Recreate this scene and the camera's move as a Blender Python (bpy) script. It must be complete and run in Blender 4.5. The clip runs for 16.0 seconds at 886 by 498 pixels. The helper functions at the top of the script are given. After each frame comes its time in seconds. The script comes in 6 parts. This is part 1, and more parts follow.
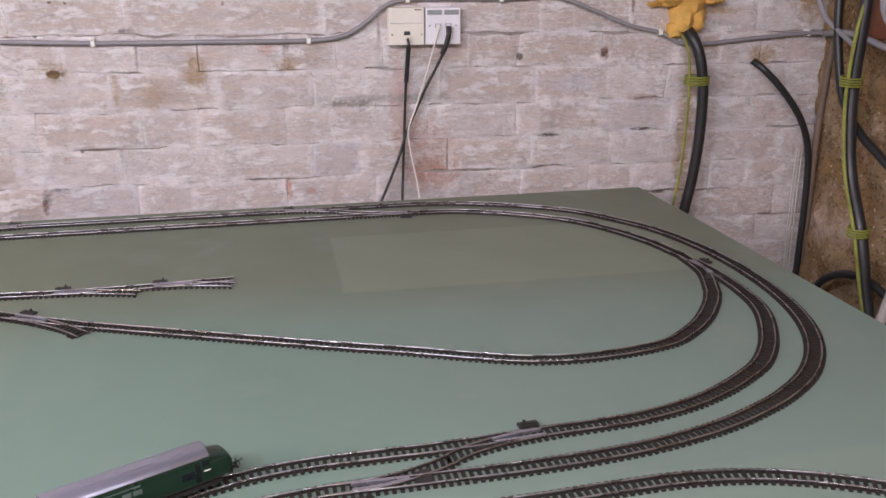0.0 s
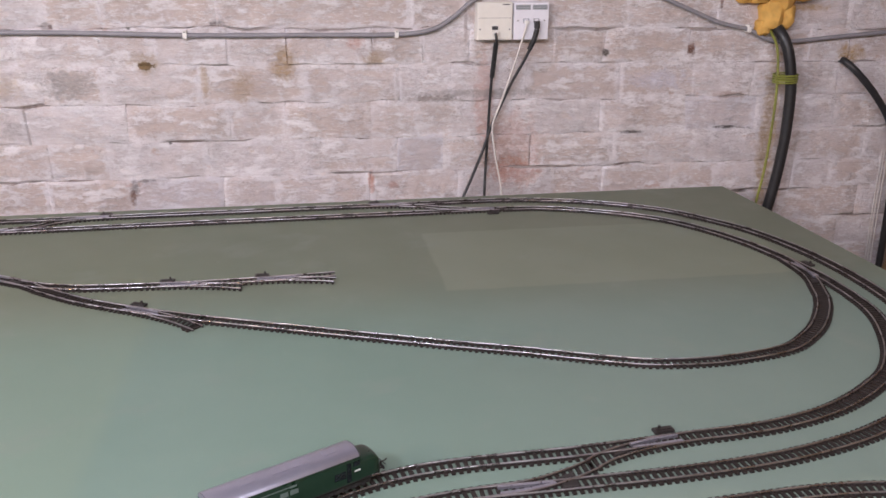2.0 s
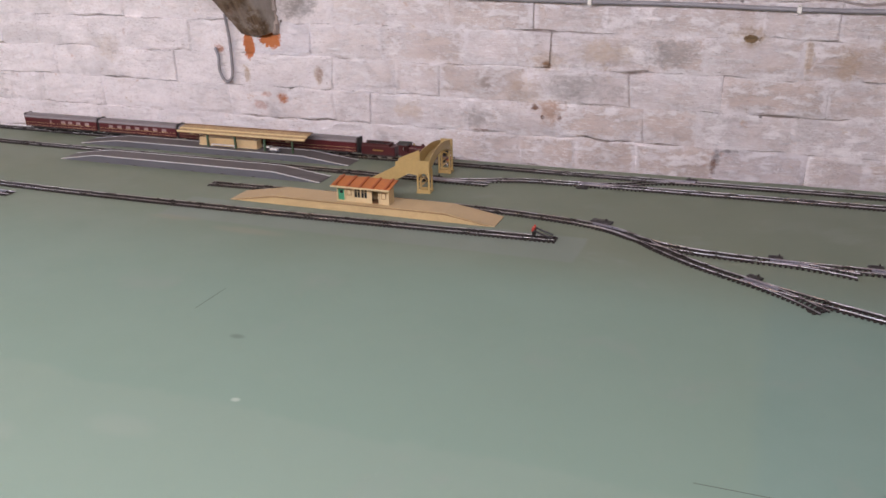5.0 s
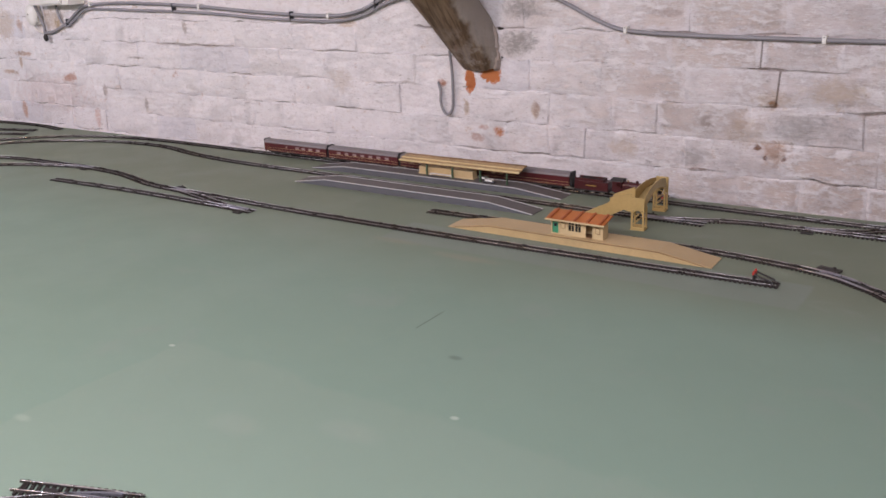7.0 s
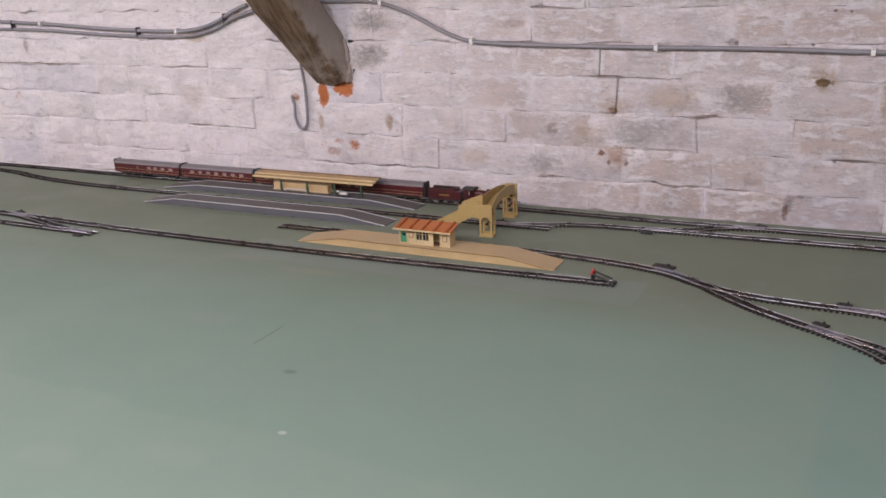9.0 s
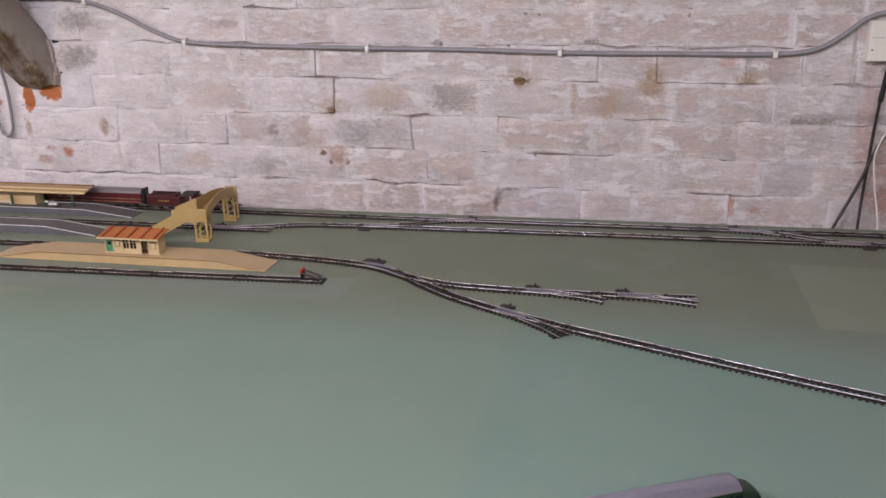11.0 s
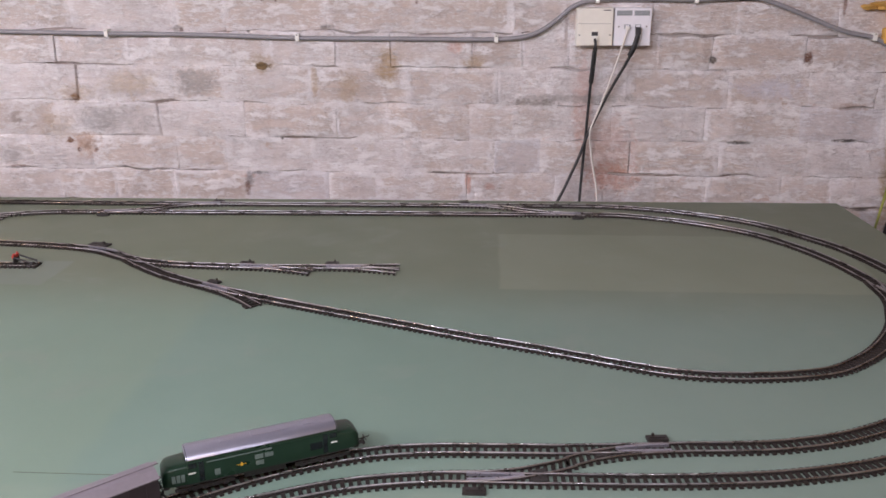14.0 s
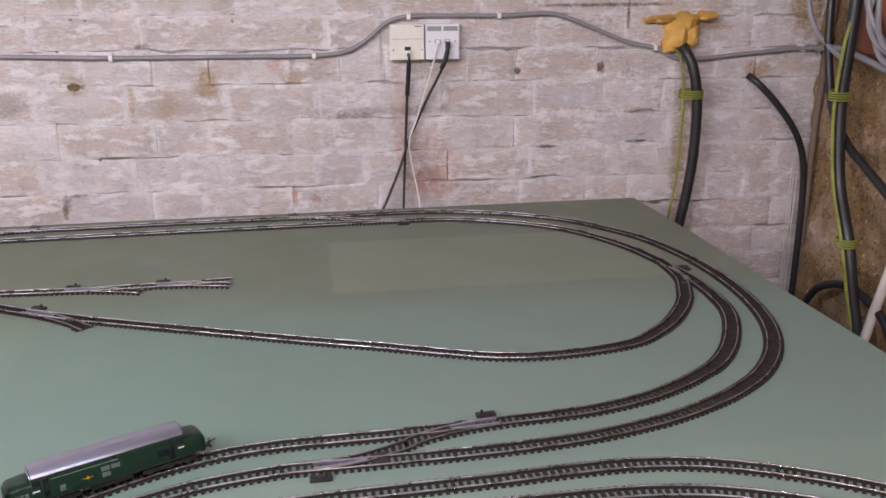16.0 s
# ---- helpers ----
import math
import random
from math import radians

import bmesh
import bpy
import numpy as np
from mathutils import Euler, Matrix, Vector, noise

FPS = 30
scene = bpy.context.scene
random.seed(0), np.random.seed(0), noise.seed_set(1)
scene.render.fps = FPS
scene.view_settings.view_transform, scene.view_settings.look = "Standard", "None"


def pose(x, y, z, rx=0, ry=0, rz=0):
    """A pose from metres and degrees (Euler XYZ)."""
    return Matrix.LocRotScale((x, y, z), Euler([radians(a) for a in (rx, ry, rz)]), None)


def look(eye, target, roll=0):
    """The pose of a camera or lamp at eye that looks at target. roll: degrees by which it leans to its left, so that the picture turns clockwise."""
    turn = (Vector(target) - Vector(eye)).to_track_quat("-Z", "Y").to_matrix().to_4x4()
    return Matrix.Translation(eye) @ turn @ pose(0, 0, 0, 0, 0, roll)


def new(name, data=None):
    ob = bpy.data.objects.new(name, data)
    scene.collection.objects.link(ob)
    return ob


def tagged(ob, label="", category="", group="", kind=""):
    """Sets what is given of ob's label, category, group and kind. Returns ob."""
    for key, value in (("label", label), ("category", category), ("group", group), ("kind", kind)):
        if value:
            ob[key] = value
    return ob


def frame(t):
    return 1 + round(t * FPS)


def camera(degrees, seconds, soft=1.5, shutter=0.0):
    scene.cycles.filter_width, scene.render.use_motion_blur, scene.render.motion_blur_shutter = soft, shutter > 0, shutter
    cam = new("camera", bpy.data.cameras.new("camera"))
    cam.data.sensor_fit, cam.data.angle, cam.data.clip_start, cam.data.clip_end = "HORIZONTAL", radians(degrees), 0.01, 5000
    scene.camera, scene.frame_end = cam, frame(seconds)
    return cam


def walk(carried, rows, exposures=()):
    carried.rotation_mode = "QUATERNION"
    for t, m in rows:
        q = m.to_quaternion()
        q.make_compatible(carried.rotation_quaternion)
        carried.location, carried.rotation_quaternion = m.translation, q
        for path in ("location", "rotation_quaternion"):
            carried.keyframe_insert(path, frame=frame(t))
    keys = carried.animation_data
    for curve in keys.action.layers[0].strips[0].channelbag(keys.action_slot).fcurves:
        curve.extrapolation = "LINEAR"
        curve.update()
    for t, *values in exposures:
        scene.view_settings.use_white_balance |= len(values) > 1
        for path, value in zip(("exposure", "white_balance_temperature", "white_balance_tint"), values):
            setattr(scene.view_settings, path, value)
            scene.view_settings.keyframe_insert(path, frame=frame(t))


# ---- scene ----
cam = camera(54.1, 16.0, 1.6)
PATH = [
    (0, (-0.257, -2.017, 0.523), (0.099, -0.151, -0.104), -0.2),
    (0.5, (-0.278, -1.99, 0.522), (0.21, -0.163, -0.13), -0.1),
    (1, (-0.306, -1.988, 0.52), (0.21, -0.175, -0.147), 0.3),
    (1.5, (-0.341, -1.992, 0.534), (0.091, -0.15, -0.114), 0.4),
    (2, (-0.384, -1.984, 0.533), (-0.088, -0.115, -0.115), 0.2),
    (2.5, (-0.434, -1.978, 0.535), (-0.268, -0.099, -0.129), 0.2),
    (3, (-0.492, -1.983, 0.545), (-0.483, -0.106, -0.144), 0.1),
    (3.5, (-0.54, -1.99, 0.543), (-0.733, -0.128, -0.162), -0.3),
    (4, (-0.581, -2.001, 0.551), (-0.934, -0.169, -0.17), -0.7),
    (4.5, (-0.632, -2.023, 0.553), (-1.124, -0.224, -0.169), -0.6),
    (5, (-0.665, -2.052, 0.573), (-1.339, -0.315, -0.153), -1.3),
    (7.3, (-0.69, -2.098, 0.583), (-1.774, -0.541, -0.053), -2.5),
    (7.5, (-0.681, -2.091, 0.581), (-1.764, -0.532, -0.05), -2.6),
    (8, (-0.664, -2.077, 0.573), (-1.708, -0.488, -0.046), -2.7),
    (8.5, (-0.64, -2.061, 0.571), (-1.627, -0.435, -0.045), -2.8),
    (9, (-0.614, -2.044, 0.56), (-1.48, -0.348, -0.051), -2.5),
    (9.5, (-0.584, -2.037, 0.564), (-1.306, -0.279, -0.057), -2.2),
    (10, (-0.558, -2.027, 0.561), (-1.165, -0.225, -0.059), -1.9),
    (12.3, (-0.305, -1.986, 0.531), (-0.552, -0.101, -0.092), -0.8),
    (12.5, (-0.276, -1.991, 0.53), (-0.512, -0.107, -0.096), -0.9),
    (13, (-0.219, -2.008, 0.531), (-0.406, -0.119, -0.099), -0.9),
    (13.5, (-0.184, -2.02, 0.532), (-0.325, -0.127, -0.097), -0.6),
    (14, (-0.181, -2.036, 0.527), (-0.294, -0.141, -0.102), -0.3),
    (14.5, (-0.189, -2.066, 0.528), (-0.262, -0.17, -0.103), -1.0),
    (15, (-0.202, -2.086, 0.53), (-0.177, -0.186, -0.094), -1.0),
    (15.5, (-0.206, -2.097, 0.529), (-0.029, -0.2, -0.081), -0.8),
    (16, (-0.183, -2.109, 0.531), (0.094, -0.22, -0.066), -0.4),
]
walk(cam, [(t, look(eye, target, roll)) for t, eye, target, roll in PATH],
     exposures=((0, 0.16), (1.5, 0.21), (3.0, 0.12), (4.0, -0.01), (5.0, -0.12), (7.5, -0.31), (8.5, -0.30), (9.5, -0.27), (10.2, -0.24), (12.5, -0.13), (14.0, 0.04), (16.0, 0.13)))

# ---- light ----
# Bare bulbs hung from the ceiling: x, y, z, watts, colour.
WARM, COOL = (1.0, 0.62, 0.34), (0.950, 0.938, 1.090)
LAMPS = (
    # All unseen: placed from rail glints, save x = -2.60, added to brighten the wall.
    (0.45, -2.50, 1.30, 12, COOL), (-0.05, -2.50, 1.30, 17, COOL), (-0.75, -2.50, 1.30, 38, COOL), (-1.45, -2.50, 1.30, 68, COOL), (-2.60, -2.80, 1.30, 50, COOL), (-4.50, -2.30, 1.30, 118, COOL),
    (-2.85, -2.65, 1.30, 54, WARM), (-0.45, -3.30, 1.30, 20, WARM),
)
world = bpy.data.worlds.new("world")
scene.world = world
world.use_nodes = True
world.node_tree.nodes["Background"].inputs[0].default_value = (0.9, 0.93, 1.0, 1)
world.node_tree.nodes["Background"].inputs[1].default_value = 0.05
scene.view_settings.exposure = 0.0


def bulb_light(x, y, z, power, colour):
    d = bpy.data.lights.new("bulb_light", "POINT")
    d.energy, d.color, d.shadow_soft_size = power, colour, 0.07
    ob = new("bulb_light", d)
    ob.location = (x, y, z)


for lamp in LAMPS:
    bulb_light(*lamp)

# ---- materials ----


class Nodes:
    """A small builder for node materials."""

    def __init__(self, name):
        self.mat = bpy.data.materials.new(name)
        self.mat.use_nodes = True
        self.tree = self.mat.node_tree
        self.bsdf = self.tree.nodes["Principled BSDF"]
        self.where = None

    def node(self, kind, **fields):
        n = self.tree.nodes.new(kind)
        for key, value in fields.items():
            setattr(n, key, value)
        return n

    def put(self, socket, value):
        if isinstance(value, bpy.types.NodeSocket):
            self.tree.links.new(value, socket)
        else:
            socket.default_value = (*value, 1) if isinstance(value, tuple) and len(value) == 3 and socket.type == "RGBA" else value

    def place(self):
        if self.where is None:
            self.where = self.node("ShaderNodeNewGeometry").outputs["Position"]
        return self.where

    def local(self):
        return self.node("ShaderNodeTexCoord").outputs["Object"]

    def scaled(self, vector, scale, shift=(0, 0, 0)):
        n = self.node("ShaderNodeMapping")
        self.put(n.inputs["Vector"], vector)
        n.inputs["Scale"].default_value, n.inputs["Location"].default_value = scale, shift
        return n.outputs[0]

    def noise(self, vector, scale, detail=4.0, rough=0.55, distort=0.0):
        n = self.node("ShaderNodeTexNoise")
        self.put(n.inputs["Vector"], vector)
        for key, value in (("Scale", scale), ("Detail", detail), ("Roughness", rough), ("Distortion", distort)):
            n.inputs[key].default_value = value
        return n.outputs["Fac"]

    def ramp(self, value, low, high, a=0.0, b=1.0):
        n = self.node("ShaderNodeMapRange", clamp=True, interpolation_type="SMOOTHSTEP")
        for socket, v in zip(n.inputs, (value, low, high, a, b)):
            self.put(socket, v)
        return n.outputs[0]

    def maths(self, operation, a, b=0.0, c=0.0):
        n = self.node("ShaderNodeMath", operation=operation)
        for socket, v in zip(n.inputs, (a, b, c)):
            self.put(socket, v)
        return n.outputs[0]

    def mix(self, fac, a, b, blend="MIX"):
        n = self.node("ShaderNodeMix", data_type="RGBA", blend_type=blend)
        self.put(n.inputs["Factor"], fac), self.put(n.inputs["A"], a), self.put(n.inputs["B"], b)
        return next(o for o in n.outputs if o.type == "RGBA")

    def bump(self, height, strength, distance):
        n = self.node("ShaderNodeBump")
        n.inputs["Strength"].default_value, n.inputs["Distance"].default_value = strength, distance
        self.put(n.inputs["Height"], height)
        self.put(self.bsdf.inputs["Normal"], n.outputs[0])

    def done(self, colour, rough=0.6, metal=0.0, spec=0.5):
        for key, value in (("Base Color", colour), ("Roughness", rough), ("Metallic", metal), ("Specular IOR Level", spec)):
            self.put(self.bsdf.inputs[key], value)
        return self.mat


def plain(name, colour, rough=0.5, metal=0.0, vary=0.25, scale=60.0, bump=0.0, spec=0.5, dirt=None):
    """A material with a tone that drifts at two sizes, worn here and there."""
    n = Nodes(name)
    p = n.local()
    coarse, fine = n.noise(p, scale * 0.25), n.noise(p, scale * 3, 3)
    tone = n.maths("ADD", n.maths("MULTIPLY", coarse, 0.6), n.maths("MULTIPLY", fine, 0.4))
    dark = tuple(c * (1 - vary) for c in colour)
    lite = tuple(min(1, c * (1 + vary)) for c in colour)
    c = n.mix(n.ramp(tone, 0.3, 0.7), dark, lite)
    if dirt:
        c = n.mix(n.ramp(n.noise(p, scale * 0.6, 5, 0.65), 0.52, 0.75), c, dirt)
    if bump:
        n.bump(tone, 0.5, bump)
    return n.done(c, n.ramp(fine, 0.2, 0.8, max(0.05, rough - 0.08), min(1, rough + 0.1)), metal, spec)


def satin(name, colour, rough, metal):
    """Sprayed paint with an even sheen, faintly dusty."""
    n = Nodes(name)
    p = n.local()
    dust = n.ramp(n.noise(p, 45, 4, 0.6), 0.35, 0.75, 0.0, 0.12)
    return n.done(n.mix(dust, colour, tuple(min(1, c * 1.6 + 0.01) for c in colour)), n.ramp(n.noise(p, 25, 3), 0.3, 0.7, rough, rough + 0.05), metal, 0.5)


def wall_paint(name, tint, lo, hi, cracked=False):
    """Old white distemper over brick: thin, dirty, flaked, with the stains of the stretch lo..hi of the wall."""
    n = Nodes(name)
    p = n.place()
    info = n.node("ShaderNodeObjectInfo").outputs["Random"]
    isle = n.node("ShaderNodeNewGeometry").outputs["Random Per Island"]
    each = n.maths("FRACT", n.maths("ADD", info, n.maths("MULTIPLY", isle, 7.3)))
    cloud = n.noise(p, 3.2, 5, 0.6)
    brushed = n.noise(n.scaled(p, (1.0, 1.0, 3.0)), 14, 8, 0.72, 0.15)
    grain = n.noise(n.scaled(p, (1.0, 1.0, 1.6)), 130, 4, 0.6)
    crumb = n.noise(n.scaled(p, (1.0, 1.0, 1.5)), 44, 7, 0.78, 0.2)
    fine = n.noise(n.scaled(p, (1.0, 1.0, 4.0)), 48, 7, 0.78, 0.1)
    white = n.mix(n.maths("ADD", n.maths("MULTIPLY", each, 0.4), n.maths("MULTIPLY", n.ramp(cloud, 0.3, 0.7), 0.6)), (0.69, 0.625, 0.625), (0.89, 0.835, 0.85))
    # Buff and grey show where the limewash is thin, more on some bricks than on others.
    worn = n.ramp(n.maths("ADD", n.maths("MULTIPLY", each, 0.45), n.maths("MULTIPLY", n.noise(p, 8.5, 6, 0.66, 0.5), 1.0)), 0.50, 0.90)
    c = n.mix(n.maths("MULTIPLY", worn, 0.75), white, tint)
    smudge = n.maths("MULTIPLY", n.ramp(n.maths("ADD", n.maths("MULTIPLY", brushed, 0.6), n.maths("MULTIPLY", fine, 0.4)), 0.47, 0.60), n.ramp(n.noise(p, 5.5, 4), 0.36, 0.60))
    c = n.mix(n.maths("MULTIPLY", smudge, 0.62), c, (0.45, 0.395, 0.385))
    # Whiter towards the far end of the wall.
    along = n.node("ShaderNodeSeparateXYZ")
    n.put(along.inputs[0], p)
    coat = n.ramp(n.maths("ADD", along.outputs[0], n.maths("MULTIPLY", n.noise(p, 2.5, 4), 0.8)), -1.9, -0.6, 0.95, 0.0)
    c = n.mix(n.maths("MULTIPLY", coat, n.ramp(crumb, 0.30, 0.55, 0.5, 1.0)), c, (0.97, 0.925, 0.94))
    # Crusts of lime, thick along the edges of the bricks.
    side = n.node("ShaderNodeSeparateXYZ")
    n.put(side.inputs[0], n.node("ShaderNodeTexCoord").outputs["Generated"])
    inset = n.maths("MINIMUM", n.maths("MULTIPLY", n.maths("PINGPONG", side.outputs[0], 0.5), 2.4), n.maths("PINGPONG", side.outputs[2], 0.5))
    crust = n.ramp(n.maths("ADD", inset, n.maths("MULTIPLY", n.maths("SUBTRACT", crumb, 0.5), 0.75)), 0.10, 0.22, 1.0, 0.0)
    crust = n.maths("MULTIPLY", crust, n.ramp(n.noise(p, 10, 5, 0.7), 0.38, 0.58, 0.15, 1.0))
    c = n.mix(n.maths("MULTIPLY", crust, 0.85), c, (0.92, 0.875, 0.895))
    # Thick lime that has stayed in ragged patches.
    patch = n.ramp(n.noise(n.scaled(p, (1.0, 1.0, 2.6)), 11, 9, 0.76, 0.1), 0.48, 0.58)
    c = n.mix(n.maths("MULTIPLY", patch, 0.80), c, (0.96, 0.925, 0.94))
    # The brush left level ridges of thicker white.
    ridge = n.maths("MULTIPLY", n.ramp(fine, 0.50, 0.60), n.ramp(n.noise(p, 6.5, 4), 0.34, 0.60))
    c = n.mix(n.maths("MULTIPLY", ridge, 0.85), c, (0.97, 0.94, 0.95))
    thin = n.ramp(n.noise(n.scaled(p, (1.0, 1.0, 2.6)), 95, 5, 0.7, 0.3), 0.50, 0.68)
    c = n.mix(n.maths("MULTIPLY", thin, 0.34), c, (0.52, 0.45, 0.43))
    scratch = n.maths("MULTIPLY", n.ramp(n.noise(n.scaled(p, (1.0, 1.0, 5.5)), 34, 8, 0.80), 0.565, 0.63), n.ramp(n.noise(p, 7.0, 5, 0.7), 0.42, 0.58))
    c = n.mix(n.maths("MULTIPLY", scratch, 0.70), c, (0.36, 0.305, 0.29))
    c = n.mix(n.ramp(each, 0.94, 0.96, 0.0, 0.35), c, (0.72, 0.71, 0.79))
    # Hairline cracks, running mostly level, and chips.
    vein = n.maths("ABSOLUTE", n.maths("SUBTRACT", n.noise(n.scaled(p, (1.0, 1.0, 3.4)), 11, 6, 0.62, 0.4), 0.5))
    crack = n.maths("MULTIPLY", n.ramp(vein, 0.003, 0.012, 1.0, 0.0), n.ramp(n.noise(p, 13, 3), 0.52, 0.64))
    c = n.mix(n.maths("MULTIPLY", crack, 0.30), c, (0.40, 0.34, 0.32))
    # Old tan and salmon-coloured coats show through in small ragged places.
    bare = n.maths("MULTIPLY", n.ramp(n.noise(n.scaled(p, (1.0, 1.0, 1.4)), 12, 9, 0.74, 0.2), 0.60, 0.655), n.ramp(n.noise(p, 3.6, 3), 0.40, 0.60, 0.25, 1.0))
    c = n.mix(n.maths("MULTIPLY", bare, 0.62), c, n.mix(n.ramp(cloud, 0.42, 0.58), (0.56, 0.43, 0.31), (0.56, 0.36, 0.29)))
    fleck = n.maths("MULTIPLY", n.ramp(grain, 0.62, 0.72), n.ramp(n.noise(p, 9, 4), 0.48, 0.62))
    c = n.mix(n.maths("MULTIPLY", fleck, 0.6), c, (0.27, 0.20, 0.17))
    if cracked:
        gap = n.maths("MULTIPLY", n.ramp(n.noise(n.scaled(p, (1.0, 1.0, 2.5)), 8, 6, 0.7), 0.48, 0.56), n.ramp(n.noise(p, 60, 3), 0.36, 0.50))
        c = n.mix(n.ramp(gap, 0.0, 1.0, 0.55, 0.85), c, (0.20, 0.155, 0.135))
    ragged = n.noise(p, 34, 8, 0.8, 0.5)
    patchy = n.ramp(n.noise(n.scaled(p, (1.0, 1.0, 2.0)), 75, 5, 0.75), 0.34, 0.55, 0.35, 1.0)
    for x, z, wide, tall, colour, much in STAINS:
        if not lo < x < hi or (cracked and much < 0.9):
            continue
        far = n.node("ShaderNodeVectorMath", operation="LENGTH")
        n.put(far.inputs[0], n.scaled(p, (1 / wide, 0.0, 1 / tall), (-x / wide, 0, -z / tall)))
        edge = n.maths("ADD", far.outputs["Value"], n.maths("MULTIPLY", n.maths("SUBTRACT", ragged, 0.5), 2.6))
        worn = n.ramp(edge, 0.35, 1.0, much, 0.0) if much < 0.99 else n.ramp(edge, 0.75, 0.95, 1.0, 0.0)
        c = n.mix(n.maths("MULTIPLY", worn, patchy) if much < 0.99 else worn, c, colour)
    relief = n.maths("ADD", n.maths("MULTIPLY", brushed, 0.45), n.maths("ADD", n.maths("MULTIPLY", n.maths("ADD", fine, crumb), 0.35), n.maths("MULTIPLY", n.noise(p, 9, 4), 0.8)))
    n.bump(n.maths("ADD", relief, n.maths("ADD", n.maths("MULTIPLY", crust, 0.15), n.maths("MULTIPLY", patch, 0.12))), 1.0, 0.0105)
    return n.done(c, 0.85, 0.0, 0.2)


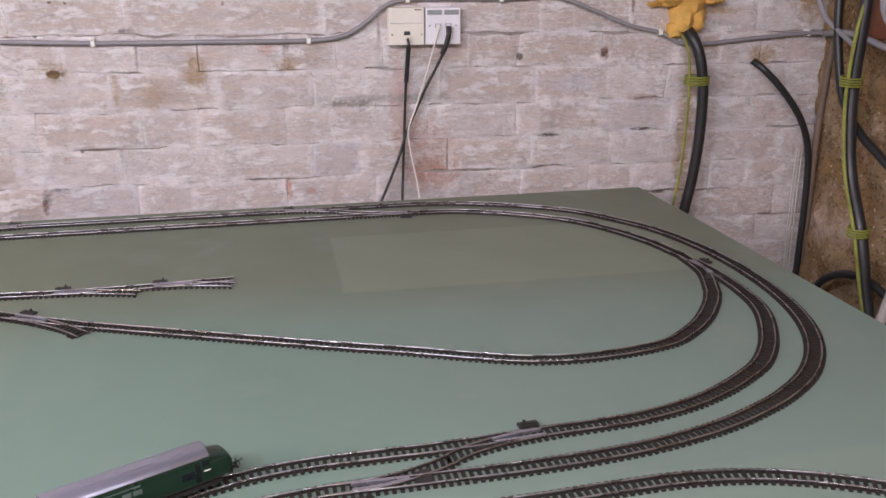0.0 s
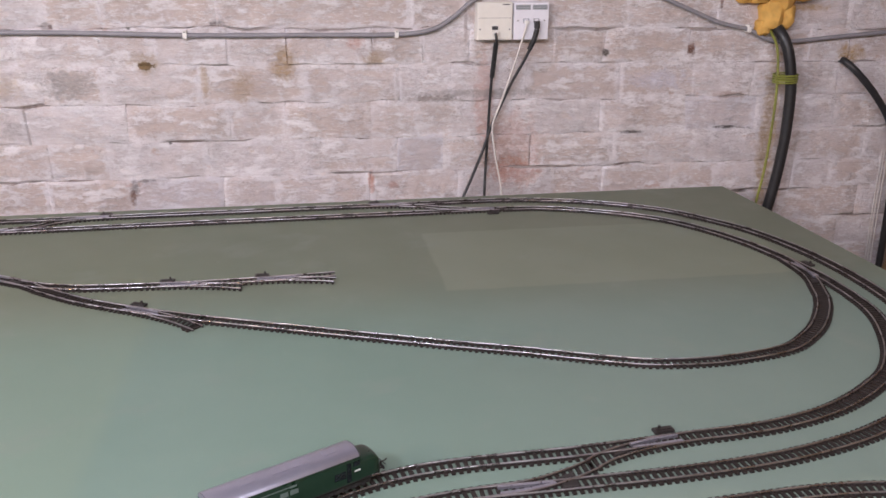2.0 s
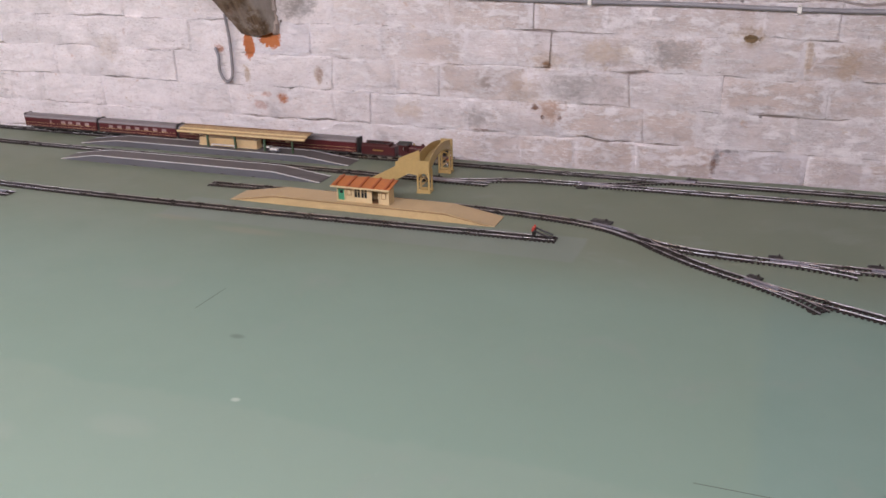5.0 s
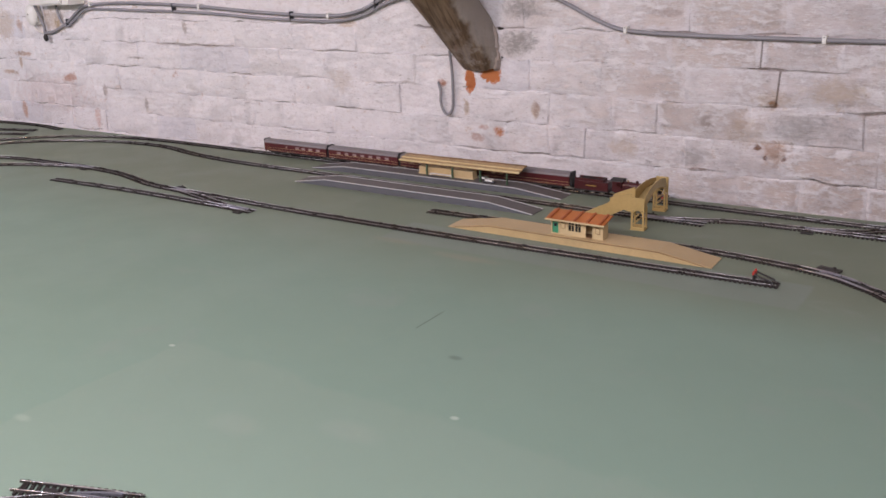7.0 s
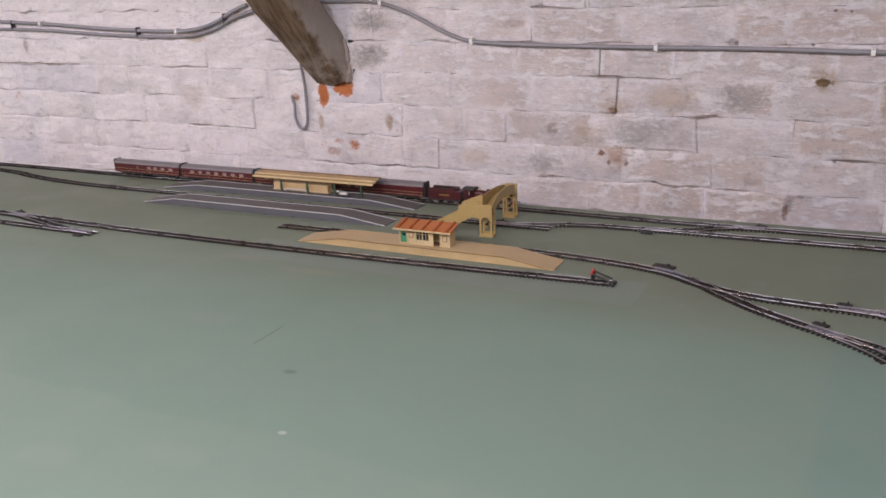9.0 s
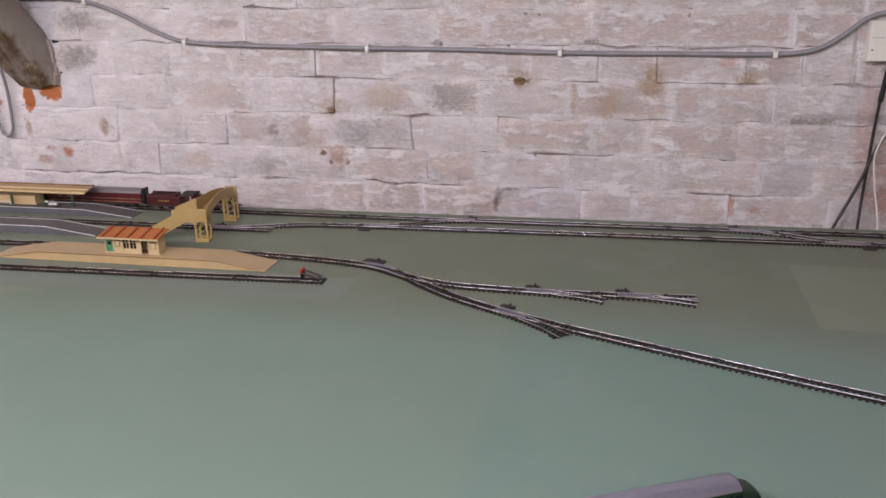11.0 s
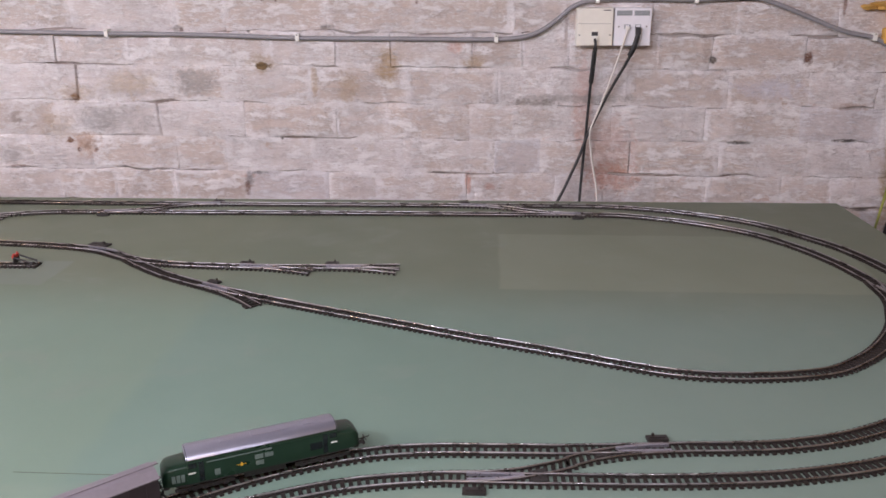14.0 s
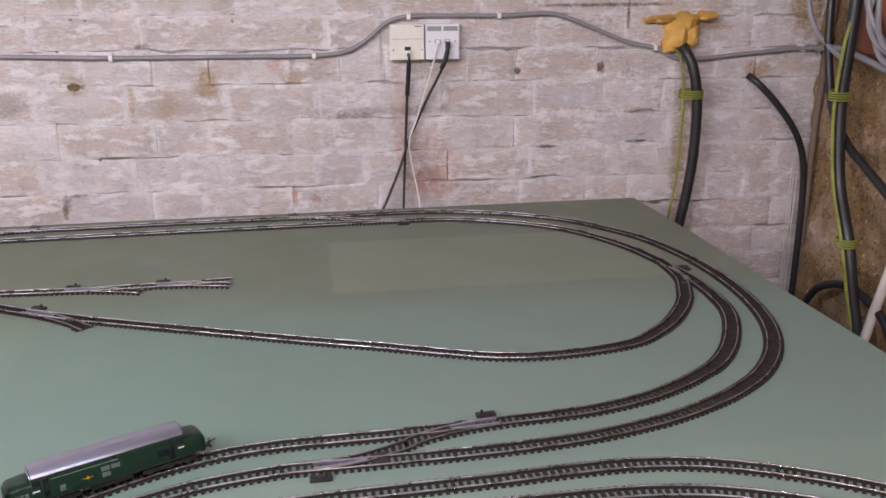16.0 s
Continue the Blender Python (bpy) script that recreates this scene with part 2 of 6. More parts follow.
# Stains, dark holes and cracks, flaked places: x, z, half width, half height, colour, strength.
RUST, OCHRE, BLACKISH, BRICK, GREYED = (0.16, 0.06, 0.03), (0.44, 0.29, 0.14), (0.07, 0.055, 0.045), (0.50, 0.16, 0.07), (0.36, 0.335, 0.325)
STAINS = (
    (-0.725, 0.297, 0.024, 0.010, BLACKISH, 1.0), (-0.725, 0.302, 0.05, 0.03, OCHRE, 0.55), (-1.185, 0.223, 0.020, 0.013, (0.24, 0.11, 0.07), 0.95),
    (-1.185, 0.232, 0.06, 0.03, OCHRE, 0.4), (-1.170, 0.108, 0.046, 0.038, (0.56, 0.36, 0.25), 0.8), (-1.210, 0.119, 0.012, 0.009, RUST, 0.9), (-1.190, 0.096, 0.010, 0.008, RUST, 0.9), (-1.147, 0.098, 0.009, 0.012, RUST, 0.8), (-1.235, 0.157, 0.06, 0.05, OCHRE, 0.35),
    (0.313, 0.312, 0.014, 0.010, BLACKISH, 0.95), (0.525, 0.314, 0.012, 0.022, RUST, 0.95), (-0.428, 0.297, 0.035, 0.05, OCHRE, 0.75),
    (-0.521, 0.248, 0.03, 0.05, OCHRE, 0.5), (-0.226, 0.306, 0.035, 0.02, OCHRE, 0.7), (-0.270, 0.341, 0.025, 0.02, BRICK, 0.5),
    (-0.230, 0.346, 0.012, 0.03, RUST, 0.4), (0.092, 0.101, 0.09, 0.10, BRICK, 0.32), (0.101, 0.033, 0.08, 0.05, BRICK, 0.45), (0.024, 0.218, 0.03, 0.14, BRICK, 0.35),
    (-0.889, 0.262, 0.07, 0.045, GREYED, 0.7), (-1.104, 0.172, 0.12, 0.04, GREYED, 0.55), (0.005, 0.223, 0.20, 0.014, GREYED, 0.6),
    (-0.774, 0.025, 0.012, 0.035, BLACKISH, 0.6), (-0.241, 0.023, 0.010, 0.035, BRICK, 0.7), (0.394, 0.122, 0.035, 0.006, BLACKISH, 0.9), (0.632, 0.129, 0.04, 0.005, BLACKISH, 0.9),
    (-1.944, 0.262, 0.036, 0.026, (0.60, 0.21, 0.08), 1.0), (-2.011, 0.243, 0.022, 0.036, (0.58, 0.20, 0.08), 1.0), (-2.027, 0.165, 0.012, 0.03, OCHRE, 0.6), (-2.107, 0.234, 0.020, 0.016, (0.42, 0.16, 0.08), 0.9), (-1.805, 0.173, 0.014, 0.025, OCHRE, 0.6),
    (-1.854, 0.349, 0.07, 0.04, GREYED, 0.75), (-1.847, 0.440, 0.07, 0.035, GREYED, 0.7), (-1.800, 0.176, 0.012, 0.022, (0.45, 0.33, 0.28), 0.8), (-1.996, 0.083, 0.030, 0.016, (0.45, 0.22, 0.15), 0.6),
    (-0.602, 0.261, 0.012, 0.045, OCHRE, 0.6), (-1.043, 0.256, 0.09, 0.035, (0.60, 0.48, 0.36), 0.55), (-0.780, 0.007, 0.010, 0.030, RUST, 0.7), (-0.748, 0.042, 0.030, 0.005, BLACKISH, 0.7), (-0.187, 0.012, 0.020, 0.012, BRICK, 0.45), (-0.093, 0.213, 0.09, 0.010, (0.26, 0.21, 0.18), 0.75),
    (-0.688, 0.126, 0.005, 0.004, BLACKISH, 0.9), (-0.713, 0.445, 0.006, 0.006, RUST, 0.9), (-0.683, 0.445, 0.006, 0.005, RUST, 0.9), (-0.359, 0.441, 0.005, 0.008, RUST, 0.8), (-0.908, 0.381, 0.007, 0.006, RUST, 0.8), (-0.751, 0.376, 0.006, 0.004, BLACKISH, 0.8),
    (0.634, 0.208, 0.05, 0.014, (0.42, 0.27, 0.20), 0.6), (0.449, 0.246, 0.10, 0.030, (0.70, 0.69, 0.79), 0.6), (0.687, -0.037, 0.025, 0.005, BLACKISH, 0.9), (-0.020, 0.384, 0.006, 0.05, RUST, 0.4), (-1.339, 0.172, 0.022, 0.020, (0.36, 0.28, 0.25), 0.75), (-1.366, 0.085, 0.05, 0.03, GREYED, 0.5), (-1.343, 0.054, 0.035, 0.005, (0.33, 0.20, 0.15), 0.75), (-1.546, 0.095, 0.06, 0.03, (0.58, 0.47, 0.37), 0.55),
    (-1.922, 0.104, 0.024, 0.018, (0.56, 0.20, 0.08), 0.95), (-1.974, 0.113, 0.02, 0.010, BRICK, 0.5), (-3.910, 0.175, 0.060, 0.024, (0.52, 0.20, 0.09), 0.75), (-4.050, 0.110, 0.35, 0.10, (0.58, 0.36, 0.32), 0.30), (-4.211, 0.263, 0.075, 0.014, (0.40, 0.20, 0.09), 0.75), (-4.244, 0.227, 0.014, 0.035, (0.42, 0.24, 0.12), 0.7), (-4.334, 0.183, 0.07, 0.012, (0.42, 0.24, 0.12), 0.7), (-4.280, 0.027, 0.022, 0.045, (0.56, 0.26, 0.12), 0.7), (-3.766, 0.024, 0.025, 0.05, (0.62, 0.36, 0.29), 0.6), (-3.701, 0.134, 0.016, 0.035, (0.38, 0.29, 0.26), 0.7),
    (-3.461, 0.092, 0.014, 0.035, (0.38, 0.31, 0.28), 0.7), (-3.188, 0.381, 0.016, 0.028, (0.36, 0.29, 0.25), 0.7), (-4.203, 0.379, 0.03, 0.035, (0.46, 0.24, 0.12), 0.6), (-4.320, 0.378, 0.10, 0.08, (0.58, 0.44, 0.30), 0.55), (-3.479, 0.266, 0.06, 0.005, (0.30, 0.24, 0.21), 0.7),
    (-3.933, 0.386, 0.025, 0.035, (0.34, 0.23, 0.11), 0.75), (-3.960, 0.400, 0.10, 0.06, OCHRE, 0.5), (-2.452, 0.401, 0.05, 0.02, OCHRE, 0.55), (-2.493, 0.226, 0.06, 0.05, OCHRE, 0.3),
    (0.936, 0.298, 0.045, 0.035, OCHRE, 0.9), (0.788, 0.411, 0.10, 0.012, OCHRE, 0.8), (0.546, 0.466, 0.22, 0.006, RUST, 0.8), (0.589, 0.441, 0.006, 0.05, RUST, 0.8), (1.061, 0.450, 0.07, 0.09, OCHRE, 0.9),
    (0.747, 0.100, 0.03, 0.3, OCHRE, 0.75), (0.643, -0.031, 0.04, 0.004, BLACKISH, 0.9), (-1.441, 0.428, 0.05, 0.012, RUST, 0.35), (-0.566, 0.386, 0.02, 0.008, BLACKISH, 0.6), (-0.915, 0.382, 0.02, 0.01, BLACKISH, 0.5),
)
STRETCHES = ((-9.0, -1.55), (-1.55, -0.50), (-0.50, 9.0))
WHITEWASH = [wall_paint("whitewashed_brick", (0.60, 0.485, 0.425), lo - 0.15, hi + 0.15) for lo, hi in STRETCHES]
MORTAR = wall_paint("whitewashed_mortar", (0.62, 0.53, 0.48), -9.0, 9.0, True)


def board_paint():
    """Sage green emulsion on a large board, rolled on, with lighter retouched oblongs and a greyer field, darkened
    towards the wall as light falls off.
    """
    n = Nodes("sage_green_board")
    p = n.place()
    axes = n.node("ShaderNodeSeparateXYZ")
    n.put(axes.inputs[0], p)
    x, y = axes.outputs[0], axes.outputs[1]
    wob = n.maths("MULTIPLY", n.maths("SUBTRACT", n.noise(p, 14, 3), 0.5), 0.012)
    x, y = n.maths("ADD", x, wob), n.maths("ADD", y, wob)

    def span(v, a, b, soft):
        return n.maths("MULTIPLY", n.ramp(v, a - soft, a + soft), n.ramp(v, b - soft, b + soft, 1.0, 0.0))

    c = n.mix(n.ramp(n.noise(p, 2.2, 4, 0.6), 0.3, 0.7), (0.187, 0.274, 0.227), (0.210, 0.297, 0.248))
    c = n.mix(n.ramp(x, -0.657, -0.622, 0.85, 0.0), c, (0.217, 0.297, 0.234))
    c = n.mix(n.ramp(x, -0.45, 0.10, 0.0, 0.55), c, (0.216, 0.265, 0.234))
    # Older greyer paint by the wall; the light's fall-off is painted in with it.
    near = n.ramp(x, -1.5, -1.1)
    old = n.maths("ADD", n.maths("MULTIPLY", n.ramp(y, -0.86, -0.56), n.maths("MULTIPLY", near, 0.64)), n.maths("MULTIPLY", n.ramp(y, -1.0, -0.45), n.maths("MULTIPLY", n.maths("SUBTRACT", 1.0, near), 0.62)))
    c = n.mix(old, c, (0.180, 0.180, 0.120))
    c = n.mix(n.maths("MULTIPLY", n.maths("MULTIPLY", span(x, -0.168, 0.489, 0.004), span(y, -0.660, -0.346, 0.004)), 0.80), c, (0.232, 0.265, 0.201))
    c = n.mix(n.maths("MULTIPLY", n.maths("MULTIPLY", span(x, -1.835, -0.958, 0.004), span(y, -0.674, -0.55, 0.004)), 0.75), c, (0.217, 0.254, 0.213))
    soft = n.maths("MULTIPLY", n.maths("SUBTRACT", n.noise(p, 5, 4), 0.5), 0.08)
    c = n.mix(n.maths("MULTIPLY", n.maths("MULTIPLY", n.ramp(n.maths("ADD", x, soft), -1.792, -1.784), n.ramp(n.maths("ADD", y, soft), -1.275, -1.255, 1.0, 0.0)), 0.40), c, (0.250, 0.314, 0.252))
    for px, py, wide, deep, colour, much in ((-1.789, -1.286, 0.007, 0.005, (0.52, 0.55, 0.50), 0.7), (-1.262, -1.254, 0.008, 0.006, (0.50, 0.53, 0.48), 0.7), (-1.784, -1.550, 0.022, 0.010, (0.40, 0.44, 0.38), 0.35), (-1.360, -1.101, 0.014, 0.008, (0.110, 0.138, 0.120), 0.55),
                                             (-1.592, -0.705, 0.10, 0.022, (0.33, 0.28, 0.21), 0.28), (-1.786, -0.679, 0.07, 0.018, (0.33, 0.28, 0.21), 0.25), (-1.505, -1.413, 0.05, 0.03, (0.33, 0.36, 0.31), 0.2), (-1.365, -1.350, 0.06, 0.03, (0.33, 0.36, 0.31), 0.2)):
        far = n.node("ShaderNodeVectorMath", operation="LENGTH")
        n.put(far.inputs[0], n.scaled(p, (1 / wide, 1 / deep, 0.0), (-px / wide, -py / deep, 0)))
        c = n.mix(n.ramp(n.maths("ADD", far.outputs["Value"], n.maths("MULTIPLY", soft, 12)), 0.3, 1.1, much, 0.0), c, colour)
    blot = n.ramp(n.noise(p, 6.5, 5, 0.6, 0.4), 0.56, 0.72)
    c = n.mix(n.maths("MULTIPLY", blot, 0.30), c, (0.253, 0.290, 0.250))
    c = n.mix(n.maths("MULTIPLY", n.ramp(n.noise(n.scaled(p, (1.0, 2.2, 1.0)), 40, 4, 0.7), 0.70, 0.78), 0.35), c, (0.11, 0.13, 0.10))
    fine = n.noise(p, 420, 2)
    n.bump(n.maths("ADD", n.maths("MULTIPLY", fine, 0.4), n.noise(p, 35, 3)), 0.25, 0.0012)
    return n.done(c, n.ramp(n.noise(p, 5, 4), 0.3, 0.7, 0.46, 0.58), 0.0, 0.18)


def rubble():
    """Brown earthy stone and old render."""
    n = Nodes("brown_rubble")
    p = n.place()
    a, b, c3 = n.noise(p, 7, 6, 0.65), n.noise(p, 38, 6, 0.7), n.noise(p, 120, 3)
    c = n.mix(n.ramp(a, 0.35, 0.65), (0.29, 0.183, 0.090), (0.40, 0.29, 0.18))
    c = n.mix(n.maths("MULTIPLY", n.ramp(b, 0.52, 0.68), 0.8), c, (0.20, 0.12, 0.065))
    c = n.mix(n.maths("MULTIPLY", n.ramp(c3, 0.56, 0.66), 0.8), c, (0.11, 0.065, 0.04))
    c = n.mix(n.maths("MULTIPLY", n.ramp(n.noise(p, 95, 3), 0.62, 0.70), 0.7), c, (0.74, 0.62, 0.46))
    c = n.mix(n.maths("MULTIPLY", n.ramp(n.noise(p, 6, 5, 0.7), 0.54, 0.70), 0.6), c, (0.58, 0.45, 0.39))
    n.bump(n.maths("ADD", b, n.maths("MULTIPLY", c3, 0.5)), 0.9, 0.012)
    return n.done(c, 0.95, 0.0, 0.1)


BOARD, RUBBLE = board_paint(), rubble()
TIMBER = plain("raw_timber", (0.36, 0.24, 0.13), 0.7, vary=0.3, scale=20, bump=0.001)


def old_timber():
    """Dark brown wood with a grain along the beam, grey scuffs and traces of brick dust near the foot."""
    n = Nodes("old_brown_beam")
    p = n.place()
    axes = n.node("ShaderNodeSeparateXYZ")
    n.put(axes.inputs[0], p)
    grain = n.noise(n.scaled(p, (9.0, 1.0, 1.0)), 9, 7, 0.68, 0.5)
    c = n.mix(n.ramp(grain, 0.34, 0.66), (0.080, 0.050, 0.028), (0.205, 0.145, 0.092))
    low = n.ramp(n.maths("ADD", axes.outputs[2], n.maths("MULTIPLY", n.noise(p, 7, 5), 0.22)), 0.40, 0.56, 1.0, 0.0)
    c = n.mix(n.maths("MULTIPLY", low, n.ramp(n.noise(p, 17, 6, 0.7), 0.47, 0.60, 0.0, 0.75)), c, (0.36, 0.32, 0.29))
    c = n.mix(n.maths("MULTIPLY", low, n.ramp(n.noise(n.scaled(p, (1.0, 1.0, 0.6)), 13, 4), 0.58, 0.68, 0.0, 0.6)), c, (0.38, 0.16, 0.07))
    # Right face beside the packing: mortar grey, and paler to paint in its lit side.
    off = n.maths("ADD", axes.outputs[0], n.maths("ADD", n.maths("MULTIPLY", axes.outputs[2], 0.2), n.maths("MULTIPLY", n.noise(p, 20, 4), 0.05)))
    c = n.mix(n.maths("MULTIPLY", n.ramp(off, -1.852, -1.836), n.ramp(axes.outputs[2], 0.42, 0.60, 0.7, 0.0)), c, (0.37, 0.335, 0.30))
    n.bump(grain, 0.6, 0.006)
    return n.done(c, 0.62, 0.0, 0.35)


OLD_BEAM = old_timber()
PACKING = plain("grey_mortar_packing", (0.36, 0.30, 0.265), 0.85, vary=0.3, scale=22, bump=0.004, dirt=(0.40, 0.20, 0.11))
HOLE = plain("dark_wall_hole", (0.035, 0.028, 0.024), 0.9, vary=0.3, scale=30)
# For the unseen walls: dark colour stands in for an unlit room in reflections.
ROOM_DARK = plain("unlit_room_wall", (0.20, 0.17, 0.15), 0.85, vary=0.25, scale=6, bump=0.002)
CONCRETE = plain("concrete_floor", (0.22, 0.21, 0.20), 0.85, vary=0.25, scale=12, bump=0.002)
# Ceiling out of view; its grey sets the bounced light and rail reflections.
CEILING = plain("bounce_grey_ceiling", (0.17, 0.165, 0.17), 0.8, vary=0.3, scale=8)


def rail_metal(name, dull, bright, rough):
    """Nickel-silver rail: head worn bright; below it near-black, the shaded side put into the colour."""
    n = Nodes(name)
    axes = n.node("ShaderNodeSeparateXYZ")
    n.put(axes.inputs[0], n.place())
    top = n.ramp(axes.outputs[2], 0.0035, 0.0040)
    wear = n.noise(n.place(), 30, 4)
    c = n.mix(top, (0.030, 0.026, 0.025), n.mix(n.ramp(wear, 0.3, 0.7), dull, bright))
    return n.done(c, n.ramp(wear, 0.3, 0.7, rough, rough * 1.6), n.ramp(top, 0.0, 1.0, 0.3, 1.0), 0.5)


RAIL = rail_metal("rail_steel", (0.38, 0.36, 0.37), (0.55, 0.525, 0.545), 0.23)
RAIL_BROWN = rail_metal("browned_rail_steel", (0.21, 0.19, 0.178), (0.36, 0.335, 0.325), 0.24)
RAIL_DULL = rail_metal("tarnished_rail_steel", (0.34, 0.315, 0.32), (0.48, 0.455, 0.465), 0.24)
WHEEL = plain("wheel_steel", (0.30, 0.28, 0.27), 0.3, 1.0, vary=0.2, scale=90)
SLEEPER = plain("sleeper_plastic", (0.026, 0.020, 0.018), 0.6, vary=0.3, scale=300, spec=0.3)
POINT_STEEL = plain("point_blade_steel", (0.42, 0.42, 0.49), 0.32, 0.82, vary=0.1, scale=90)
POINT_BOX = plain("point_lever_plastic", (0.026, 0.022, 0.021), 0.5, vary=0.3, scale=200)
GREY_CABLE = plain("grey_cable_sheath", (0.27, 0.26, 0.28), 0.45, vary=0.12, scale=40)
BLACK_CABLE = plain("black_cable_sheath", (0.020, 0.020, 0.022), 0.4, vary=0.3, scale=40)
WHITE_CABLE = plain("white_cable_sheath", (0.72, 0.68, 0.64), 0.4, vary=0.08, scale=40)
EARTH_WIRE = plain("yellow_green_earth_wire", (0.235, 0.25, 0.05), 0.5, vary=0.35, scale=60)
CLIP = plain("white_clip_plastic", (0.80, 0.78, 0.74), 0.4, vary=0.06, scale=60)
SOCKET_CREAM = plain("cream_socket_plastic", (0.80, 0.77, 0.70), 0.35, vary=0.04, scale=30)
SOCKET_WHITE = plain("white_socket_plastic", (0.80, 0.79, 0.84), 0.35, vary=0.04, scale=30)
DARK_PLASTIC = plain("dark_plastic", (0.03, 0.03, 0.035), 0.4, vary=0.2, scale=80)
FOAM = plain("yellow_expanding_foam", (0.62, 0.36, 0.09), 0.75, vary=0.22, scale=24, bump=0.004)
PIPE_WHITE = plain("white_plastic_pipe", (0.72, 0.66, 0.62), 0.4, vary=0.08, scale=20)
CONDUIT = plain("dusty_brown_conduit", (0.16, 0.115, 0.085), 0.7, vary=0.3, scale=30, bump=0.001)
BROWN_WOOD = plain("red_brown_wood", (0.17, 0.06, 0.03), 0.5, vary=0.3, scale=16, bump=0.001)
LOCO_GREEN = satin("brunswick_green_shell", (0.010, 0.030, 0.017), 0.27, 0.0)
LOCO_ROOF = satin("pale_grey_roof", (0.30, 0.295, 0.36), 0.30, 0.55)
LOCO_BLACK = plain("black_underframe", (0.022, 0.020, 0.020), 0.55, vary=0.3, scale=90)
LOCO_GLASS = plain("dark_window", (0.012, 0.016, 0.018), 0.12, vary=0.2, scale=50)
LOUVRE = plain("grey_grille", (0.12, 0.16, 0.145), 0.5, vary=0.2, scale=400)
YELLOW = plain("yellow_marking", (0.62, 0.36, 0.03), 0.45, vary=0.1, scale=90)
WHITE_MARK = plain("white_marking", (0.75, 0.75, 0.72), 0.45, vary=0.05, scale=90)
MAROON = plain("maroon_shell", (0.080, 0.010, 0.013), 0.33, vary=0.15, scale=60)
MAROON_DARK = plain("dark_maroon_shell", (0.060, 0.008, 0.010), 0.35, vary=0.2, scale=60)
COACH_ROOF = plain("grey_coach_roof", (0.19, 0.165, 0.17), 0.42, vary=0.1, scale=60)
COACH_WINDOW = plain("pale_coach_window", (0.34, 0.25, 0.25), 0.2, vary=0.15, scale=60)
CREAM_LINE = plain("cream_lining", (0.62, 0.50, 0.26), 0.5, vary=0.1, scale=60)
VAN_GREY = plain("grey_van_roof", (0.215, 0.19, 0.215), 0.45, vary=0.08, scale=60)
VAN_DARK = plain("dark_brown_van_side", (0.030, 0.022, 0.026), 0.5, vary=0.2, scale=60)
PLATFORM_GREY = plain("grey_platform_plastic", (0.100, 0.102, 0.116), 0.6, vary=0.1, scale=60)
PLATFORM_TOP = plain("grey_platform_top", (0.105, 0.094, 0.090), 0.6, vary=0.1, scale=60)
PLATFORM_WHITE = plain("white_platform_edge", (0.68, 0.68, 0.68), 0.5, vary=0.06, scale=60)
TAN = plain("tan_platform_plastic", (0.49, 0.355, 0.19), 0.5, vary=0.08, scale=60)
TAN_SIDE = plain("tan_platform_side", (0.50, 0.365, 0.185), 0.5, vary=0.1, scale=60)
BRIDGE_TAN = plain("ochre_bridge_plastic", (0.44, 0.315, 0.125), 0.45, vary=0.1, scale=60)
CREAM = plain("cream_hut_wall", (0.56, 0.44, 0.25), 0.5, vary=0.08, scale=60)
ORANGE_ROOF = plain("orange_brown_roof", (0.46, 0.145, 0.035), 0.5, vary=0.15, scale=60)
ORANGE_RIB = plain("dark_orange_rib", (0.34, 0.085, 0.02), 0.5, vary=0.15, scale=60)
CANOPY = plain("straw_canopy_roof", (0.52, 0.385, 0.205), 0.55, vary=0.12, scale=60)
GREEN_DOOR = plain("green_painted_door", (0.05, 0.26, 0.14), 0.45, vary=0.1, scale=60)
GREEN_POST = plain("dark_green_post", (0.05, 0.09, 0.05), 0.5, vary=0.15, scale=60)
RED = plain("red_buffer_beam", (0.50, 0.045, 0.03), 0.45, vary=0.12, scale=60)
BRASS = plain("brass_fitting", (0.55, 0.38, 0.14), 0.35, 1.0, vary=0.1, scale=90)
LIFTED = plain("pencil_dark", (0.11, 0.135, 0.11), 0.8, vary=0.2, scale=90)

CANOPY_EDGE = plain("cream_fascia", (0.66, 0.52, 0.28), 0.5, vary=0.1, scale=60)
RIDGE_BROWN = plain("brown_ridge", (0.22, 0.115, 0.05), 0.6, vary=0.25, scale=60)
SOCKET_LABEL = plain("grey_label", (0.36, 0.37, 0.40), 0.5, vary=0.1, scale=60)

# ---- mesh helpers ----


